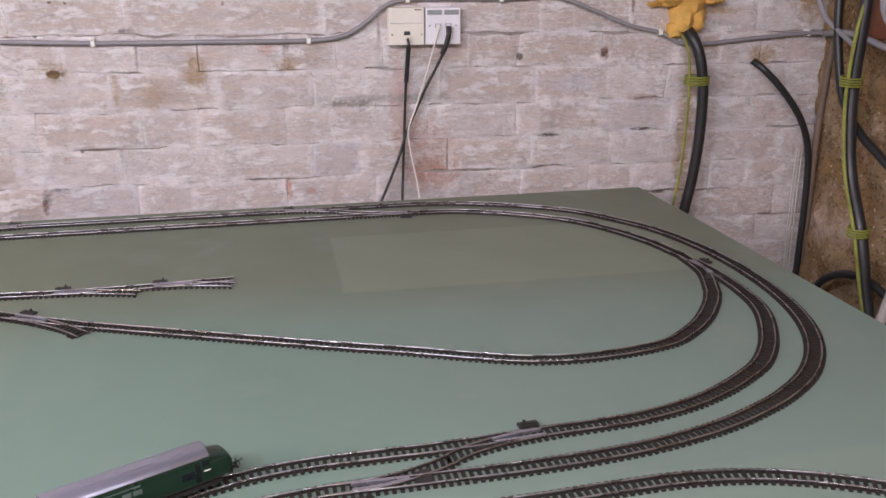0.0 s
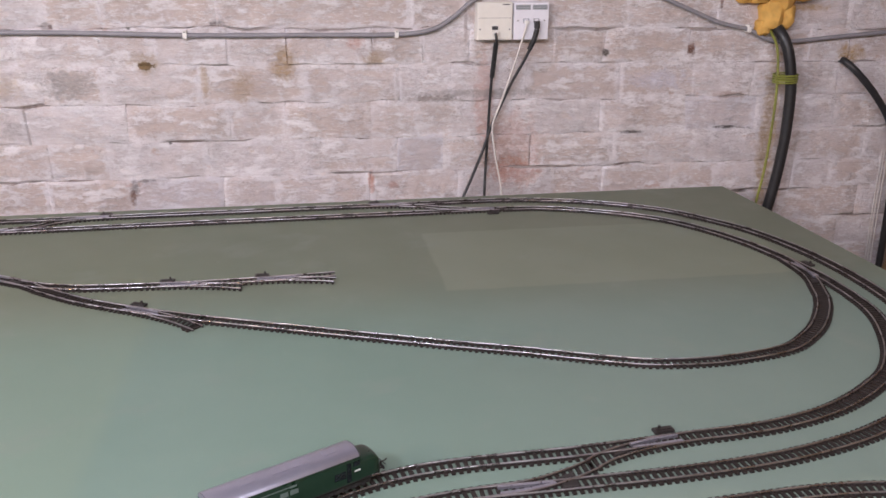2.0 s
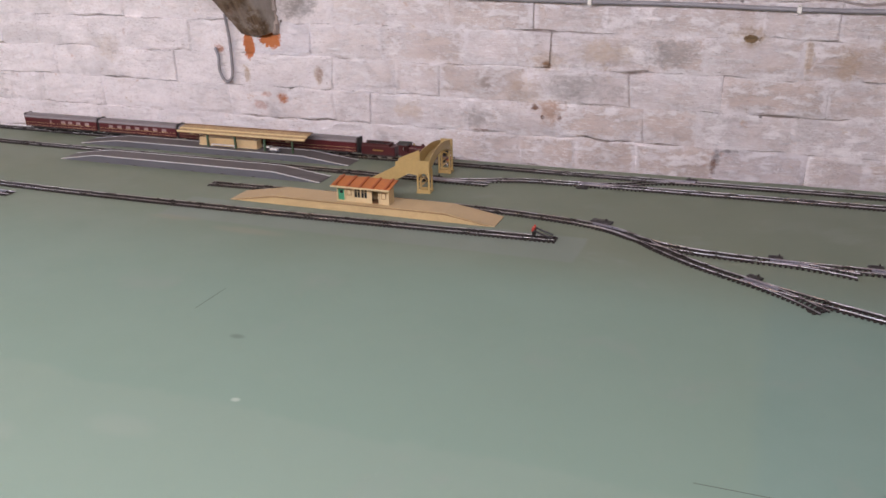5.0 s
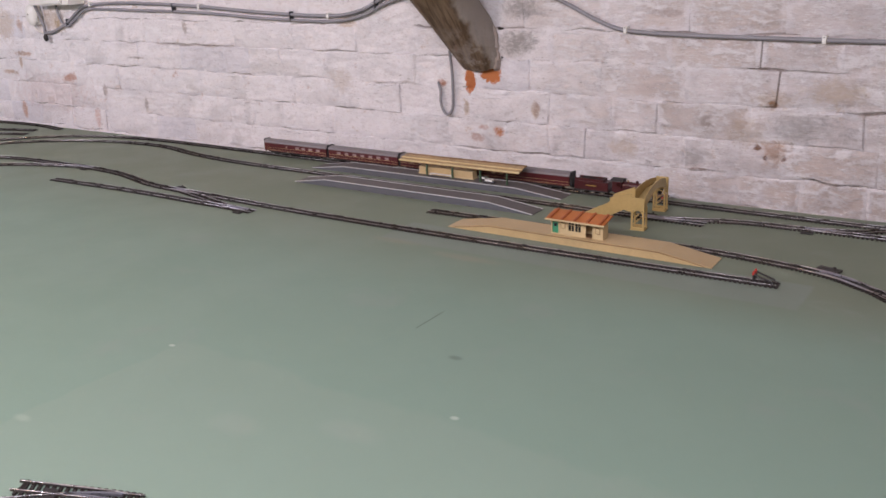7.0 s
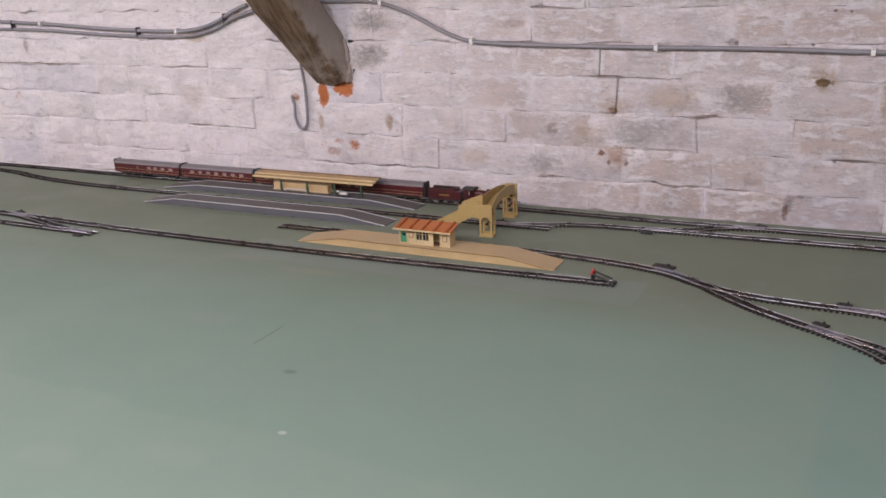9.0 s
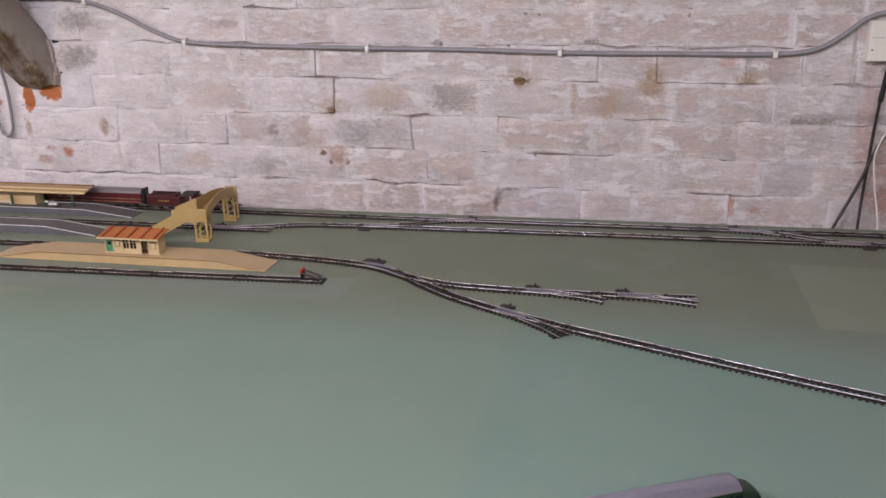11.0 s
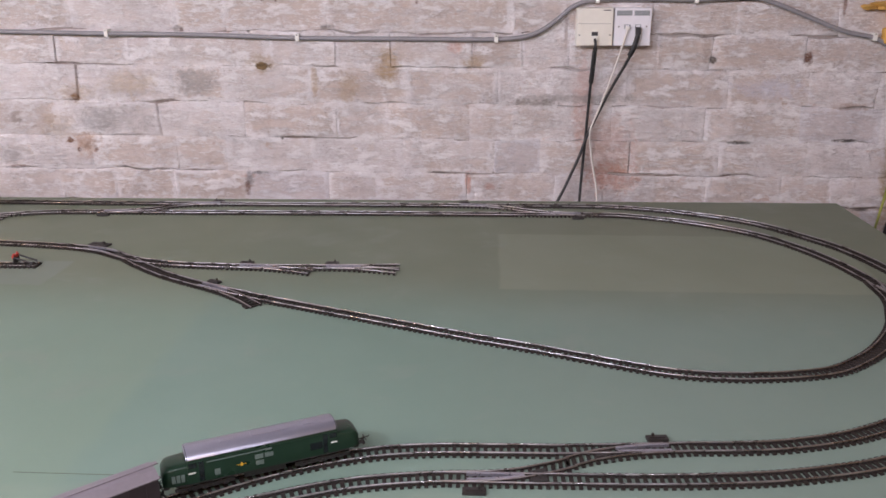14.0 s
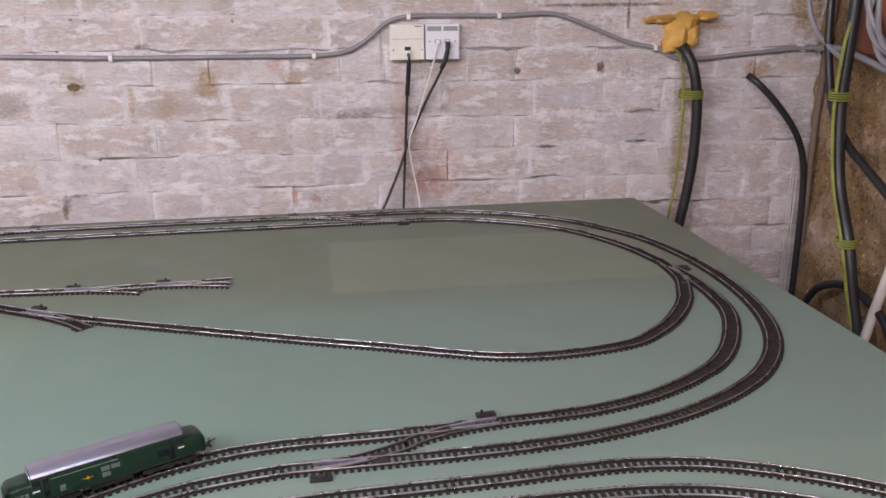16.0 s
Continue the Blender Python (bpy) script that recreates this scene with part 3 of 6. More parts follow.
class Geo:
    """Gathers faces for one mesh."""

    def __init__(self):
        self.v, self.f = [], []

    def add(self, verts, faces, m=None):
        k = len(self.v)
        self.v += [tuple(m @ Vector(p)) if m else tuple(p) for p in verts]
        self.f += [tuple(i + k for i in f) for f in faces]
        return self

    def box(self, x0, x1, y0, y1, z0, z1, m=None, chamfer=0.0):
        if not chamfer:
            v = [(x, y, z) for z in (z0, z1) for y in (y0, y1) for x in (x0, x1)]
            return self.add(v, [(0, 2, 3, 1), (4, 5, 7, 6), (0, 1, 5, 4), (2, 6, 7, 3), (0, 4, 6, 2), (1, 3, 7, 5)], m)
        bm = bmesh.new()
        bmesh.ops.create_cube(bm, size=1.0)
        bmesh.ops.scale(bm, vec=(x1 - x0, y1 - y0, z1 - z0), verts=bm.verts)
        bmesh.ops.translate(bm, vec=((x0 + x1) / 2, (y0 + y1) / 2, (z0 + z1) / 2), verts=bm.verts)
        bmesh.ops.bevel(bm, geom=bm.edges[:], offset=chamfer, segments=2, affect="EDGES", profile=0.6)
        bm.verts.index_update()
        self.add([v.co[:] for v in bm.verts], [[v.index for v in f.verts] for f in bm.faces], m)
        bm.free()
        return self

    def loft(self, rings, m=None, caps=True, closed=True):
        """Joins rings of equal count into a skin."""
        n, v, f = len(rings[0]), [p for r in rings for p in r], []
        for a in range(len(rings) - 1):
            for b in range(n if closed else n - 1):
                c = (b + 1) % n
                f.append((a * n + b, a * n + c, (a + 1) * n + c, (a + 1) * n + b))
        if caps and closed:
            f += [tuple(range(n))[::-1], tuple(range((len(rings) - 1) * n, len(rings) * n))]
        return self.add(v, f, m)

    def tube(self, points, radius, sides=8, m=None):
        pts = [Vector(p) for p in points]
        rings, up = [], None
        for i, p in enumerate(pts):
            d = (pts[min(i + 1, len(pts) - 1)] - pts[max(i - 1, 0)]).normalized()
            if up is None:
                up = d.orthogonal().normalized()
            up = (up - d * up.dot(d)).normalized()
            side = d.cross(up)
            r = radius[i] if isinstance(radius, (list, tuple)) else radius
            rings.append([p + r * (math.cos(t) * up + math.sin(t) * side) for t in (2 * math.pi * k / sides for k in range(sides))])
        return self.loft(rings, m)

    def disc(self, centre, axis, radius, thick, sides=16, m=None):
        a = Vector(axis).normalized()
        c = Vector(centre)
        return self.tube([c - a * thick / 2, c + a * thick / 2], radius, sides, m)

    def ball(self, centre, radii, m=None, rough=0.0, rings=10, sides=14):
        c, rows = Vector(centre), []
        for i in range(1, rings):
            t = math.pi * i / rings
            row = []
            for k in range(sides):
                s = 2 * math.pi * k / sides
                d = Vector((math.sin(t) * math.cos(s), math.sin(t) * math.sin(s), math.cos(t)))
                g = 1 + rough * noise.noise(d * 1.7 + c * 9)
                row.append(c + Vector((d.x * radii[0], d.y * radii[1], d.z * radii[2])) * g)
            rows.append(row)
        return self.loft(rows, m)


def smooth_line(points, step):
    """A curve through the points, at even steps."""
    p = [Vector((*q, 0.0)) if len(q) == 2 else Vector(q) for q in points]
    p = [2 * p[0] - p[1]] + p + [2 * p[-1] - p[-2]]
    dense = []
    for i in range(1, len(p) - 2):
        a, b, c, d = p[i - 1 : i + 3]
        for k in range(24):
            t = k / 24
            dense.append(0.5 * (2 * b + (c - a) * t + (2 * a - 5 * b + 4 * c - d) * t * t + (3 * b - a - 3 * c + d) * t**3))
    dense.append(p[-2])
    lengths = [0.0]
    for a, b in zip(dense, dense[1:]):
        lengths.append(lengths[-1] + (b - a).length)
    count = max(2, round(lengths[-1] / step) + 1)
    want = np.linspace(0, lengths[-1], count)
    return [Vector([float(np.interp(w, lengths, [d[k] for d in dense])) for k in range(3)]) for w in want]


def empty(name, m, label="", category="", group="", kind=""):
    ob = new(name)
    ob.empty_display_size = 0.02
    ob.matrix_world = m
    return tagged(ob, label, category, group, kind)


def mesh_object(name, geo, material, smooth=False):
    me = bpy.data.meshes.new(name)
    me.from_pydata(geo.v, [], geo.f)
    me.validate()
    bm = bmesh.new()
    bm.from_mesh(me)
    bmesh.ops.recalc_face_normals(bm, faces=bm.faces)
    bm.to_mesh(me)
    bm.free()
    if smooth:
        me.polygons.foreach_set("use_smooth", [True] * len(me.polygons))
        me.set_sharp_from_angle(angle=radians(38))
    me.materials.append(material)
    return new(name, me)


def part(name, geo, material, parent, label="", smooth=False, m=None):
    """One mesh under a thing or under a part, in its parent's own space."""
    ob = mesh_object(name, geo, material, smooth)
    ob.parent = parent
    if m:
        ob.matrix_basis = m
    return tagged(ob, label)


def thing(name, geo, material, label, category, group="", kind="", smooth=False, m=None):
    ob = mesh_object(name, geo, material, smooth)
    if m:
        ob.matrix_world = m
    return tagged(ob, label, category, group, kind)


# ---- room ----
LEFT, RIGHT, FRONT, FLOOR, TOP = -6.2, 1.112, -4.2, -0.88, 1.5
thing("floor", Geo().box(LEFT - 0.2, RIGHT + 0.3, FRONT - 0.2, 0.3, FLOOR - 0.1, FLOOR), CONCRETE, "bare grey concrete floor under the boards", "floor", kind="structure")
thing("ceiling", Geo().box(LEFT - 0.2, RIGHT + 0.3, FRONT - 0.2, 0.3, TOP, TOP + 0.1), CEILING, "unseen ceiling, its grey set for bounced light and rail reflections", "ceiling", kind="structure")
thing("wall_left", Geo().box(LEFT - 0.2, LEFT, FRONT, 0.0, FLOOR, TOP), ROOM_DARK, "unseen end wall, coloured dark for an unlit room", "wall", kind="structure")
thing("wall_front", Geo().box(LEFT - 0.2, RIGHT + 0.3, FRONT - 0.2, FRONT, FLOOR, TOP), ROOM_DARK, "unseen wall behind the camera, coloured dark for an unlit room", "wall", kind="structure")
wall_back = thing("wall_back", Geo().box(LEFT - 0.2, RIGHT + 0.3, 0.0030, 0.25, FLOOR, TOP), MORTAR, "old brick wall with dirty, flaking whitewash", "wall", kind="structure")

# The end wall is rubble with lumps of old render.
rub = Geo()
ny, nz = 150, 110
grid = []
for i in range(ny + 1):
    y = 0.02 + (-1.9 - 0.02) * i / ny
    for k in range(nz + 1):
        z = FLOOR + (TOP - FLOOR) * k / nz
        q = Vector((0, y, z))
        d = 0.030 * noise.fractal(q * 6, 1.0, 2.0, 3) + 0.014 * noise.fractal(q * 26 + Vector((3, 1, 7)), 1.0, 2.0, 3)
        grid.append((RIGHT - 0.005 - d, y, z))
rub.add(grid, [(i * (nz + 1) + k, (i + 1) * (nz + 1) + k, (i + 1) * (nz + 1) + k + 1, i * (nz + 1) + k + 1) for i in range(ny) for k in range(nz)])
rub.box(RIGHT + 0.05, RIGHT + 0.3, FRONT, 0.0, FLOOR, TOP)
rub.box(RIGHT - 0.01, RIGHT + 0.05, FRONT, -1.89, FLOOR, TOP)
thing("wall_right", rub, RUBBLE, "rough brown rubble end wall with crumbling render", "wall", kind="structure", smooth=True)

# ---- board ----
baseboard = empty("railway_baseboard", pose(0, 0, 0), "large sage-green painted plywood railway baseboard on timber legs", "baseboard")
edge = [(-5.4, -0.141), (0.600, -0.081), (0.612, -0.36), (0.623, -0.80), (0.630, -1.06), (0.65, -1.80), (-5.4, -1.80)]
top = Geo()
n = len(edge)
top.add([(x, y, z) for z in (-0.018, 0.0) for x, y in edge], [tuple(range(n))[::-1], tuple(range(n, 2 * n))] + [(a, (a + 1) % n, n + (a + 1) % n, n + a) for a in range(n)])
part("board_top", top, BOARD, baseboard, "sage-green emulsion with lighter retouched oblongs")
for y in (-1.74, -1.2, -0.65, -0.16):
    part("bearer", Geo().box(-5.3, 0.54, y - 0.02, y + 0.02, -0.088, -0.018, chamfer=0.003), TIMBER, baseboard)
for x in (-5.2, -3.8, -2.4, -1.0, 0.45):
    for y in (-1.68, -0.22):
        part("leg", Geo().box(x - 0.03, x + 0.03, y - 0.03, y + 0.03, FLOOR, -0.088, chamfer=0.003), TIMBER, baseboard)

# ---- track ----
GAUGE, PITCH = 0.0178, 0.0088


def frame_at(line, i):
    a, b = line[max(i - 1, 0)], line[min(i + 1, len(line) - 1)]
    d = (b - a).normalized()
    return line[i], d, Vector((-d.y, d.x, 0))


def sleeper(geo, centre, d, side, lo, hi, half=0.0022, high=0.0024):
    c = [centre + d * u + side * w for u, w in ((-half, lo), (half, lo), (half, hi), (-half, hi))]
    geo.add([(p.x, p.y, z) for z, s in ((0.0002, 1), (high, 1)) for p in c], [(4, 5, 6, 7), (0, 1, 5, 4), (1, 2, 6, 5), (2, 3, 7, 6), (3, 0, 4, 7)])


def chair(geo, centre, d, side, w):
    """The two moulded lugs that hold a rail to its sleeper."""
    for q in (-1, 1):
        lo, hi = sorted((w + q * 0.0006, w + q * 0.0019))
        sleeper(geo, centre, d, side, lo, hi, 0.0010, 0.0040)


def rail_geo(line, offset, lift=0.0):
    """A rail with a head, a web and a foot."""
    head = [(0.00110 * math.cos(radians(t)), 0.00430 + 0.00110 * math.sin(radians(t))) for t in range(-20, 201, 22)]
    prof = [(-0.0013, 0.0020), (0.0013, 0.0020), (0.00125, 0.0024), (0.0006, 0.0028), (0.0006, 0.0034)] + head + [(-0.0006, 0.0034), (-0.0006, 0.0028), (-0.00125, 0.0024)]
    rings = []
    for i in range(len(line)):
        p, d, s = frame_at(line, i)
        rings.append([(*(p + s * (offset + u)).xy, w + lift) for u, w in prof])
    return Geo().loft(rings)


def lay_track(points, label="dark plastic-sleepered model railway track with steel rails", section=0.335):
    """A run of track, cut into sections that clip together."""
    line = smooth_line(points, PITCH)
    per = max(6, round(section / PITCH))
    count = max(1, round((len(line) - 1) / per))
    cuts = [round(k * (len(line) - 1) / count) for k in range(count + 1)]
    for a, b in zip(cuts, cuts[1:]):
        some = line[a : b + 1]
        t = empty("track_section", pose(0, 0, 0), label, "railway track", "railway track sections")
        ties = Geo()
        for i in range(len(some) - (1 if b < len(line) - 1 else 0)):
            p, d, s = frame_at(some, i)
            sleeper(ties, p, d, s, -0.0149, 0.0149)
            for w in (-GAUGE / 2, GAUGE / 2):
                chair(ties, p, d, s, w)
        for i in range(0, len(some) - 1):
            p, d, s = frame_at(some, i)
            for w in (-GAUGE / 2, GAUGE / 2):
                sleeper(ties, p + d * PITCH / 2, d, s, w - 0.0014, w + 0.0014, PITCH / 2 - 0.0022, 0.0019)
        part("sleeper_strip", ties, SLEEPER, t)["kind"] = "stuff"
        # The far lines are little used and have gone brown.
        metal, look_of = (RAIL, "bright worn steel rail") if some[len(some) // 2].x > -1.0 else (RAIL_BROWN, "browned steel rail")
        for w in (-GAUGE / 2, GAUGE / 2):
            part("rail", rail_geo(some, w), metal, t, look_of, smooth=True)
    return line


def turnout(main, branch, lever, label="model railway turnout with dark sleepers and bright point blades", size=1.0):
    """A turnout from its toe, where main and branch start together; lever: the side of the lever, 1 left of main, -1 right."""
    a, b = smooth_line(main, PITCH), smooth_line(branch, PITCH)
    t = empty("turnout", pose(0, 0, 0), label, "railway turnout", "railway turnouts")
    ties = Geo()
    for i in range(1, max(len(a), len(b)) - 1):
        p, d, s = frame_at(a, min(i, len(a) - 1))
        if i >= len(a):
            p = p + d * PITCH * (i - len(a) + 1)
        q = b[min(i, len(b) - 1)]
        w = (q - p).dot(s)
        if abs(w) < 0.030 and i < len(a):
            sleeper(ties, p, d, s, min(0, w) - 0.0149, max(0, w) + 0.0149)
            for v in (min(0, w) - GAUGE / 2, max(0, w) + GAUGE / 2):
                chair(ties, p, d, s, v)
        else:
            if i < len(a) - 1:
                sleeper(ties, p, d, s, -0.0149, 0.0149)
            if i < len(b) - 1:
                q, e, r = frame_at(b, i)
                sleeper(ties, q, e, r, -0.0149, 0.0149)
    part("sleeper_strip", ties, SLEEPER, t)["kind"] = "stuff"
    for line in (a, b):
        for w in (-GAUGE / 2, GAUGE / 2):
            part("rail", rail_geo(line, w, 0.0001 if line is b else 0.0), RAIL_DULL, t, "tarnished steel rail", smooth=True)
    p, d, s = frame_at(a, min(6, len(a) - 2))
    side = 1 if (b[-1] - a[-1]).dot(frame_at(a, len(a) - 2)[2]) > 0 else -1
    n = len(a)
    for line, w in ((a, side * (GAUGE / 2 - 0.0022)), (b, -side * (GAUGE / 2 - 0.0022))):
        lo, hi = max(1, round(0.16 * n)), round(0.56 * n)
        blade = Geo().loft([[(*(frame_at(line, i)[0] + frame_at(line, i)[2] * (w + u)).xy, z) for u, z in ((-0.0019, 0.0018), (0.0019, 0.0018), (0.0019, 0.0054), (-0.0019, 0.0054))] for i in range(lo, hi)])
        part("point_blade", blade, POINT_STEEL, t, "bright steel point blade")
    rings = []
    for i in range(round(0.56 * n), min(round(0.72 * n), len(b))):
        p, d, s = frame_at(a, min(i, n - 1))
        w = (b[i] - p).dot(s)
        lo, hi = min(0, w) - 0.0030, max(0, w) + 0.0030
        rings.append([(*(p + s * u).xy, z) for u, z in ((lo, 0.0014), (hi, 0.0014), (hi, 0.0030), (hi - 0.001, 0.0036), (lo + 0.001, 0.0036), (lo, 0.0030))])
    part("frog", Geo().loft(rings), POINT_BOX, t, "dark plastic frog between the crossing rails")
    p, d, s = frame_at(a, round(0.2 * n))
    m = Matrix.Translation(p + s * lever * (0.0165 + 0.0065 * size)) @ Matrix.Rotation(math.atan2(d.y, d.x), 4, "Z") @ Matrix.Diagonal((size, size, 1.0, 1.0))
    box = part("lever_box", Geo().box(-0.0125, 0.0125, -0.0055, 0.0055, 0.0, 0.0040, m, 0.001).box(-0.009, 0.009, -0.0025, 0.0025, 0.0040, 0.0052, m), POINT_BOX, t, "black plastic point lever box")
    part("lever", Geo().box(0.004, 0.0068, -0.0014, 0.0014, 0.0045, 0.0092, m, 0.0006), POINT_BOX, box)
    return t


# Outer circuit: along the wall, round the end, back along the front.
lay_track([(-3.909, -1.298), (-3.971, -1.087), (-3.980, -0.838), (-3.935, -0.596), (-3.846, -0.425), (-3.730, -0.303), (-3.615, -0.232), (-3.498, -0.187), (-3.379, -0.159), (-3.228, -0.143), (-3.018, -0.142), (-2.600, -0.144), (-1.981, -0.148), (-1.374, -0.150), (-1.075, -0.151), (-0.947, -0.150)])
lay_track([(-0.779, -0.148), (-0.446, -0.143), (-0.280, -0.141)])
lay_track([(-0.114, -0.138), (0.022, -0.136), (0.129, -0.149), (0.251, -0.190), (0.365, -0.257), (0.435, -0.341), (0.491, -0.434), (0.527, -0.557), (0.541, -0.681), (0.537, -0.803), (0.515, -0.914), (0.476, -1.004), (0.422, -1.076), (0.361, -1.126), (0.303, -1.159), (0.243, -1.185), (0.189, -1.201), (0.130, -1.214), (0.058, -1.223), (-0.015, -1.228), (-0.076, -1.230)])
lay_track([(-0.231, -1.233), (-0.275, -1.239), (-0.333, -1.252), (-0.394, -1.276), (-0.477, -1.318), (-0.568, -1.380), (-0.659, -1.462), (-0.749, -1.567), (-0.838, -1.703)])
# Inner circuit.
lay_track([(-3.826, -1.292), (-3.898, -1.082), (-3.904, -0.855), (-3.858, -0.625), (-3.778, -0.466), (-3.711, -0.388), (-3.622, -0.325), (-3.521, -0.277), (-3.409, -0.239), (-3.295, -0.217), (-3.169, -0.209), (-3.064, -0.219), (-2.946, -0.246), (-2.819, -0.266), (-2.672, -0.277), (-2.485, -0.281), (-2.074, -0.281), (-1.718, -0.282), (-1.406, -0.285)])
lay_track([(-1.214, -0.243), (-1.160, -0.231), (-1.071, -0.226)])
lay_track([(-0.904, -0.222), (-0.581, -0.215), (-0.289, -0.211), (-0.128, -0.209)])
inner = [(0.037, -0.207), (0.119, -0.214), (0.237, -0.260), (0.337, -0.327), (0.402, -0.412), (0.446, -0.507), (0.470, -0.599)]
lay_track(inner)
lay_track([(0.486, -0.773), (0.478, -0.844), (0.457, -0.907), (0.416, -0.984), (0.372, -1.040), (0.327, -1.075), (0.279, -1.105), (0.224, -1.130), (0.158, -1.148), (0.108, -1.155), (0.049, -1.159)])
lay_track([(-0.106, -1.172), (-0.184, -1.174), (-0.248, -1.177), (-0.308, -1.187), (-0.368, -1.208), (-0.432, -1.241), (-0.501, -1.288), (-0.578, -1.350), (-0.651, -1.425), (-0.723, -1.514), (-0.793, -1.637)])
# Two more lines that swing off the front.
lay_track([(-0.567, -1.417), (-0.457, -1.363), (-0.329, -1.320), (-0.219, -1.300), (-0.092, -1.293), (-0.001, -1.289), (0.071, -1.284), (0.142, -1.282), (0.200, -1.287), (0.255, -1.300), (0.313, -1.323), (0.370, -1.353), (0.446, -1.404), (0.519, -1.469), (0.564, -1.540)])
lay_track([(-0.364, -1.403), (-0.237, -1.364), (-0.092, -1.342), (0.043, -1.337), (0.132, -1.337), (0.177, -1.341), (0.224, -1.350), (0.278, -1.369), (0.329, -1.393), (0.376, -1.419), (0.434, -1.462), (0.490, -1.525), (0.527, -1.596)])
# Branch from the inner curve to the sidings.
lay_track([(0.435, -0.779), (0.411, -0.822), (0.371, -0.877), (0.331, -0.917), (0.280, -0.953), (0.210, -0.971), (0.137, -0.977), (0.067, -0.970), (0.001, -0.948), (-0.055, -0.925), (-0.104, -0.905), (-0.214, -0.864), (-0.394, -0.792), (-0.559, -0.725)])
lay_track([(-0.827, -0.568), (-0.762, -0.619), (-0.703, -0.655)])
lay_track([(-1.848, -0.459), (-1.556, -0.448), (-1.258, -0.449), (-1.110, -0.457), (-1.001, -0.472)])
lay_track([(-0.827, -0.550), (-0.764, -0.565), (-0.667, -0.572)])
# Front line of the island platform, with its siding at the far end.
lay_track([(-1.014, -0.579), (-1.349, -0.592), (-1.748, -0.603), (-2.149, -0.605), (-2.475, -0.597)])
lay_track([(-2.645, -0.594), (-2.728, -0.585), (-2.813, -0.564), (-2.919, -0.540), (-3.045, -0.530)])
lay_track([(-2.411, -0.658), (-2.692, -0.658), (-3.050, -0.673)])
lay_track([(-3.222, -0.534), (-3.378, -0.542), (-3.482, -0.557), (-3.573, -0.594), (-3.661, -0.662), (-3.736, -0.767), (-3.766, -0.897), (-3.736, -1.110)])
lay_track([(-3.215, -0.557), (-3.301, -0.584), (-3.382, -0.621), (-3.461, -0.676), (-3.547, -0.769), (-3.599, -0.888), (-3.595, -1.048)])
# Sidings in the far corner.
lay_track([(-3.800, -0.159), (-3.885, -0.145), (-4.004, -0.139), (-4.165, -0.150), (-4.325, -0.182), (-4.506, -0.251), (-4.643, -0.363)])
lay_track([(-3.878, -0.216), (-3.993, -0.245), (-4.128, -0.294), (-4.291, -0.390), (-4.428, -0.541)])
lay_track([(-3.839, -0.280), (-3.933, -0.305), (-4.035, -0.356), (-4.153, -0.463), (-4.245, -0.610)])

turnout([(0.049, -1.159), (-0.028, -1.166), (-0.106, -1.172)], [(0.049, -1.159), (-0.014, -1.168), (-0.063, -1.182), (-0.092, -1.197)], -1)
turnout([(-0.231, -1.233), (-0.153, -1.232), (-0.076, -1.230)], [(-0.231, -1.233), (-0.167, -1.227), (-0.118, -1.211), (-0.089, -1.197)], -1)
turnout([(0.037, -0.207), (-0.046, -0.208), (-0.128, -0.209)], [(0.037, -0.207), (-0.036, -0.201), (-0.085, -0.188), (-0.121, -0.174)], 1)
turnout([(-0.280, -0.141), (-0.197, -0.141), (-0.114, -0.139)], [(-0.280, -0.141), (-0.212, -0.145), (-0.158, -0.158), (-0.121, -0.174)], 1)
turnout([(-1.071, -0.226), (-0.988, -0.224), (-0.904, -0.222)], [(-1.071, -0.226), (-1.003, -0.219), (-0.954, -0.204), (-0.920, -0.187)], -1)
turnout([(-0.779, -0.148), (-0.863, -0.149), (-0.947, -0.150)], [(-0.779, -0.148), (-0.848, -0.154), (-0.896, -0.169), (-0.925, -0.185)], -1)
turnout([(-1.406, -0.285), (-1.326, -0.286), (-1.237, -0.285)], [(-1.406, -0.285), (-1.337, -0.280), (-1.268, -0.263), (-1.214, -0.243)], 1)
turnout([(0.470, -0.599), (0.484, -0.687), (0.486, -0.773)], [(0.470, -0.599), (0.465, -0.690), (0.435, -0.779)], 1)
turnout([(-0.703, -0.655), (-0.634, -0.690), (-0.559, -0.725)], [(-0.703, -0.655), (-0.644, -0.689), (-0.595, -0.726), (-0.558, -0.763)], 1)
turnout([(-1.001, -0.472), (-0.932, -0.490), (-0.872, -0.527), (-0.827, -0.568)], [(-1.001, -0.472), (-0.932, -0.493), (-0.872, -0.529), (-0.827, -0.550)], 1, size=1.7)
turnout([(-0.667, -0.572), (-0.590, -0.573), (-0.508, -0.571)], [(-0.667, -0.572), (-0.599, -0.576), (-0.541, -0.588), (-0.503, -0.600)], 1)
turnout([(-0.508, -0.571), (-0.427, -0.567), (-0.348, -0.561)], [(-0.508, -0.571), (-0.436, -0.572), (-0.388, -0.580), (-0.349, -0.590)], 1)
turnout([(-2.645, -0.594), (-2.560, -0.595), (-2.475, -0.597)], [(-2.645, -0.594), (-2.574, -0.598), (-2.513, -0.611), (-2.443, -0.627)], 1)
turnout([(-2.239, -0.660), (-2.323, -0.658), (-2.411, -0.658)], [(-2.239, -0.660), (-2.313, -0.656), (-2.373, -0.644), (-2.443, -0.627)], 1)
turnout([(-3.045, -0.530), (-3.128, -0.531), (-3.222, -0.534)], [(-3.045, -0.530), (-3.127, -0.537), (-3.215, -0.557)], 1)
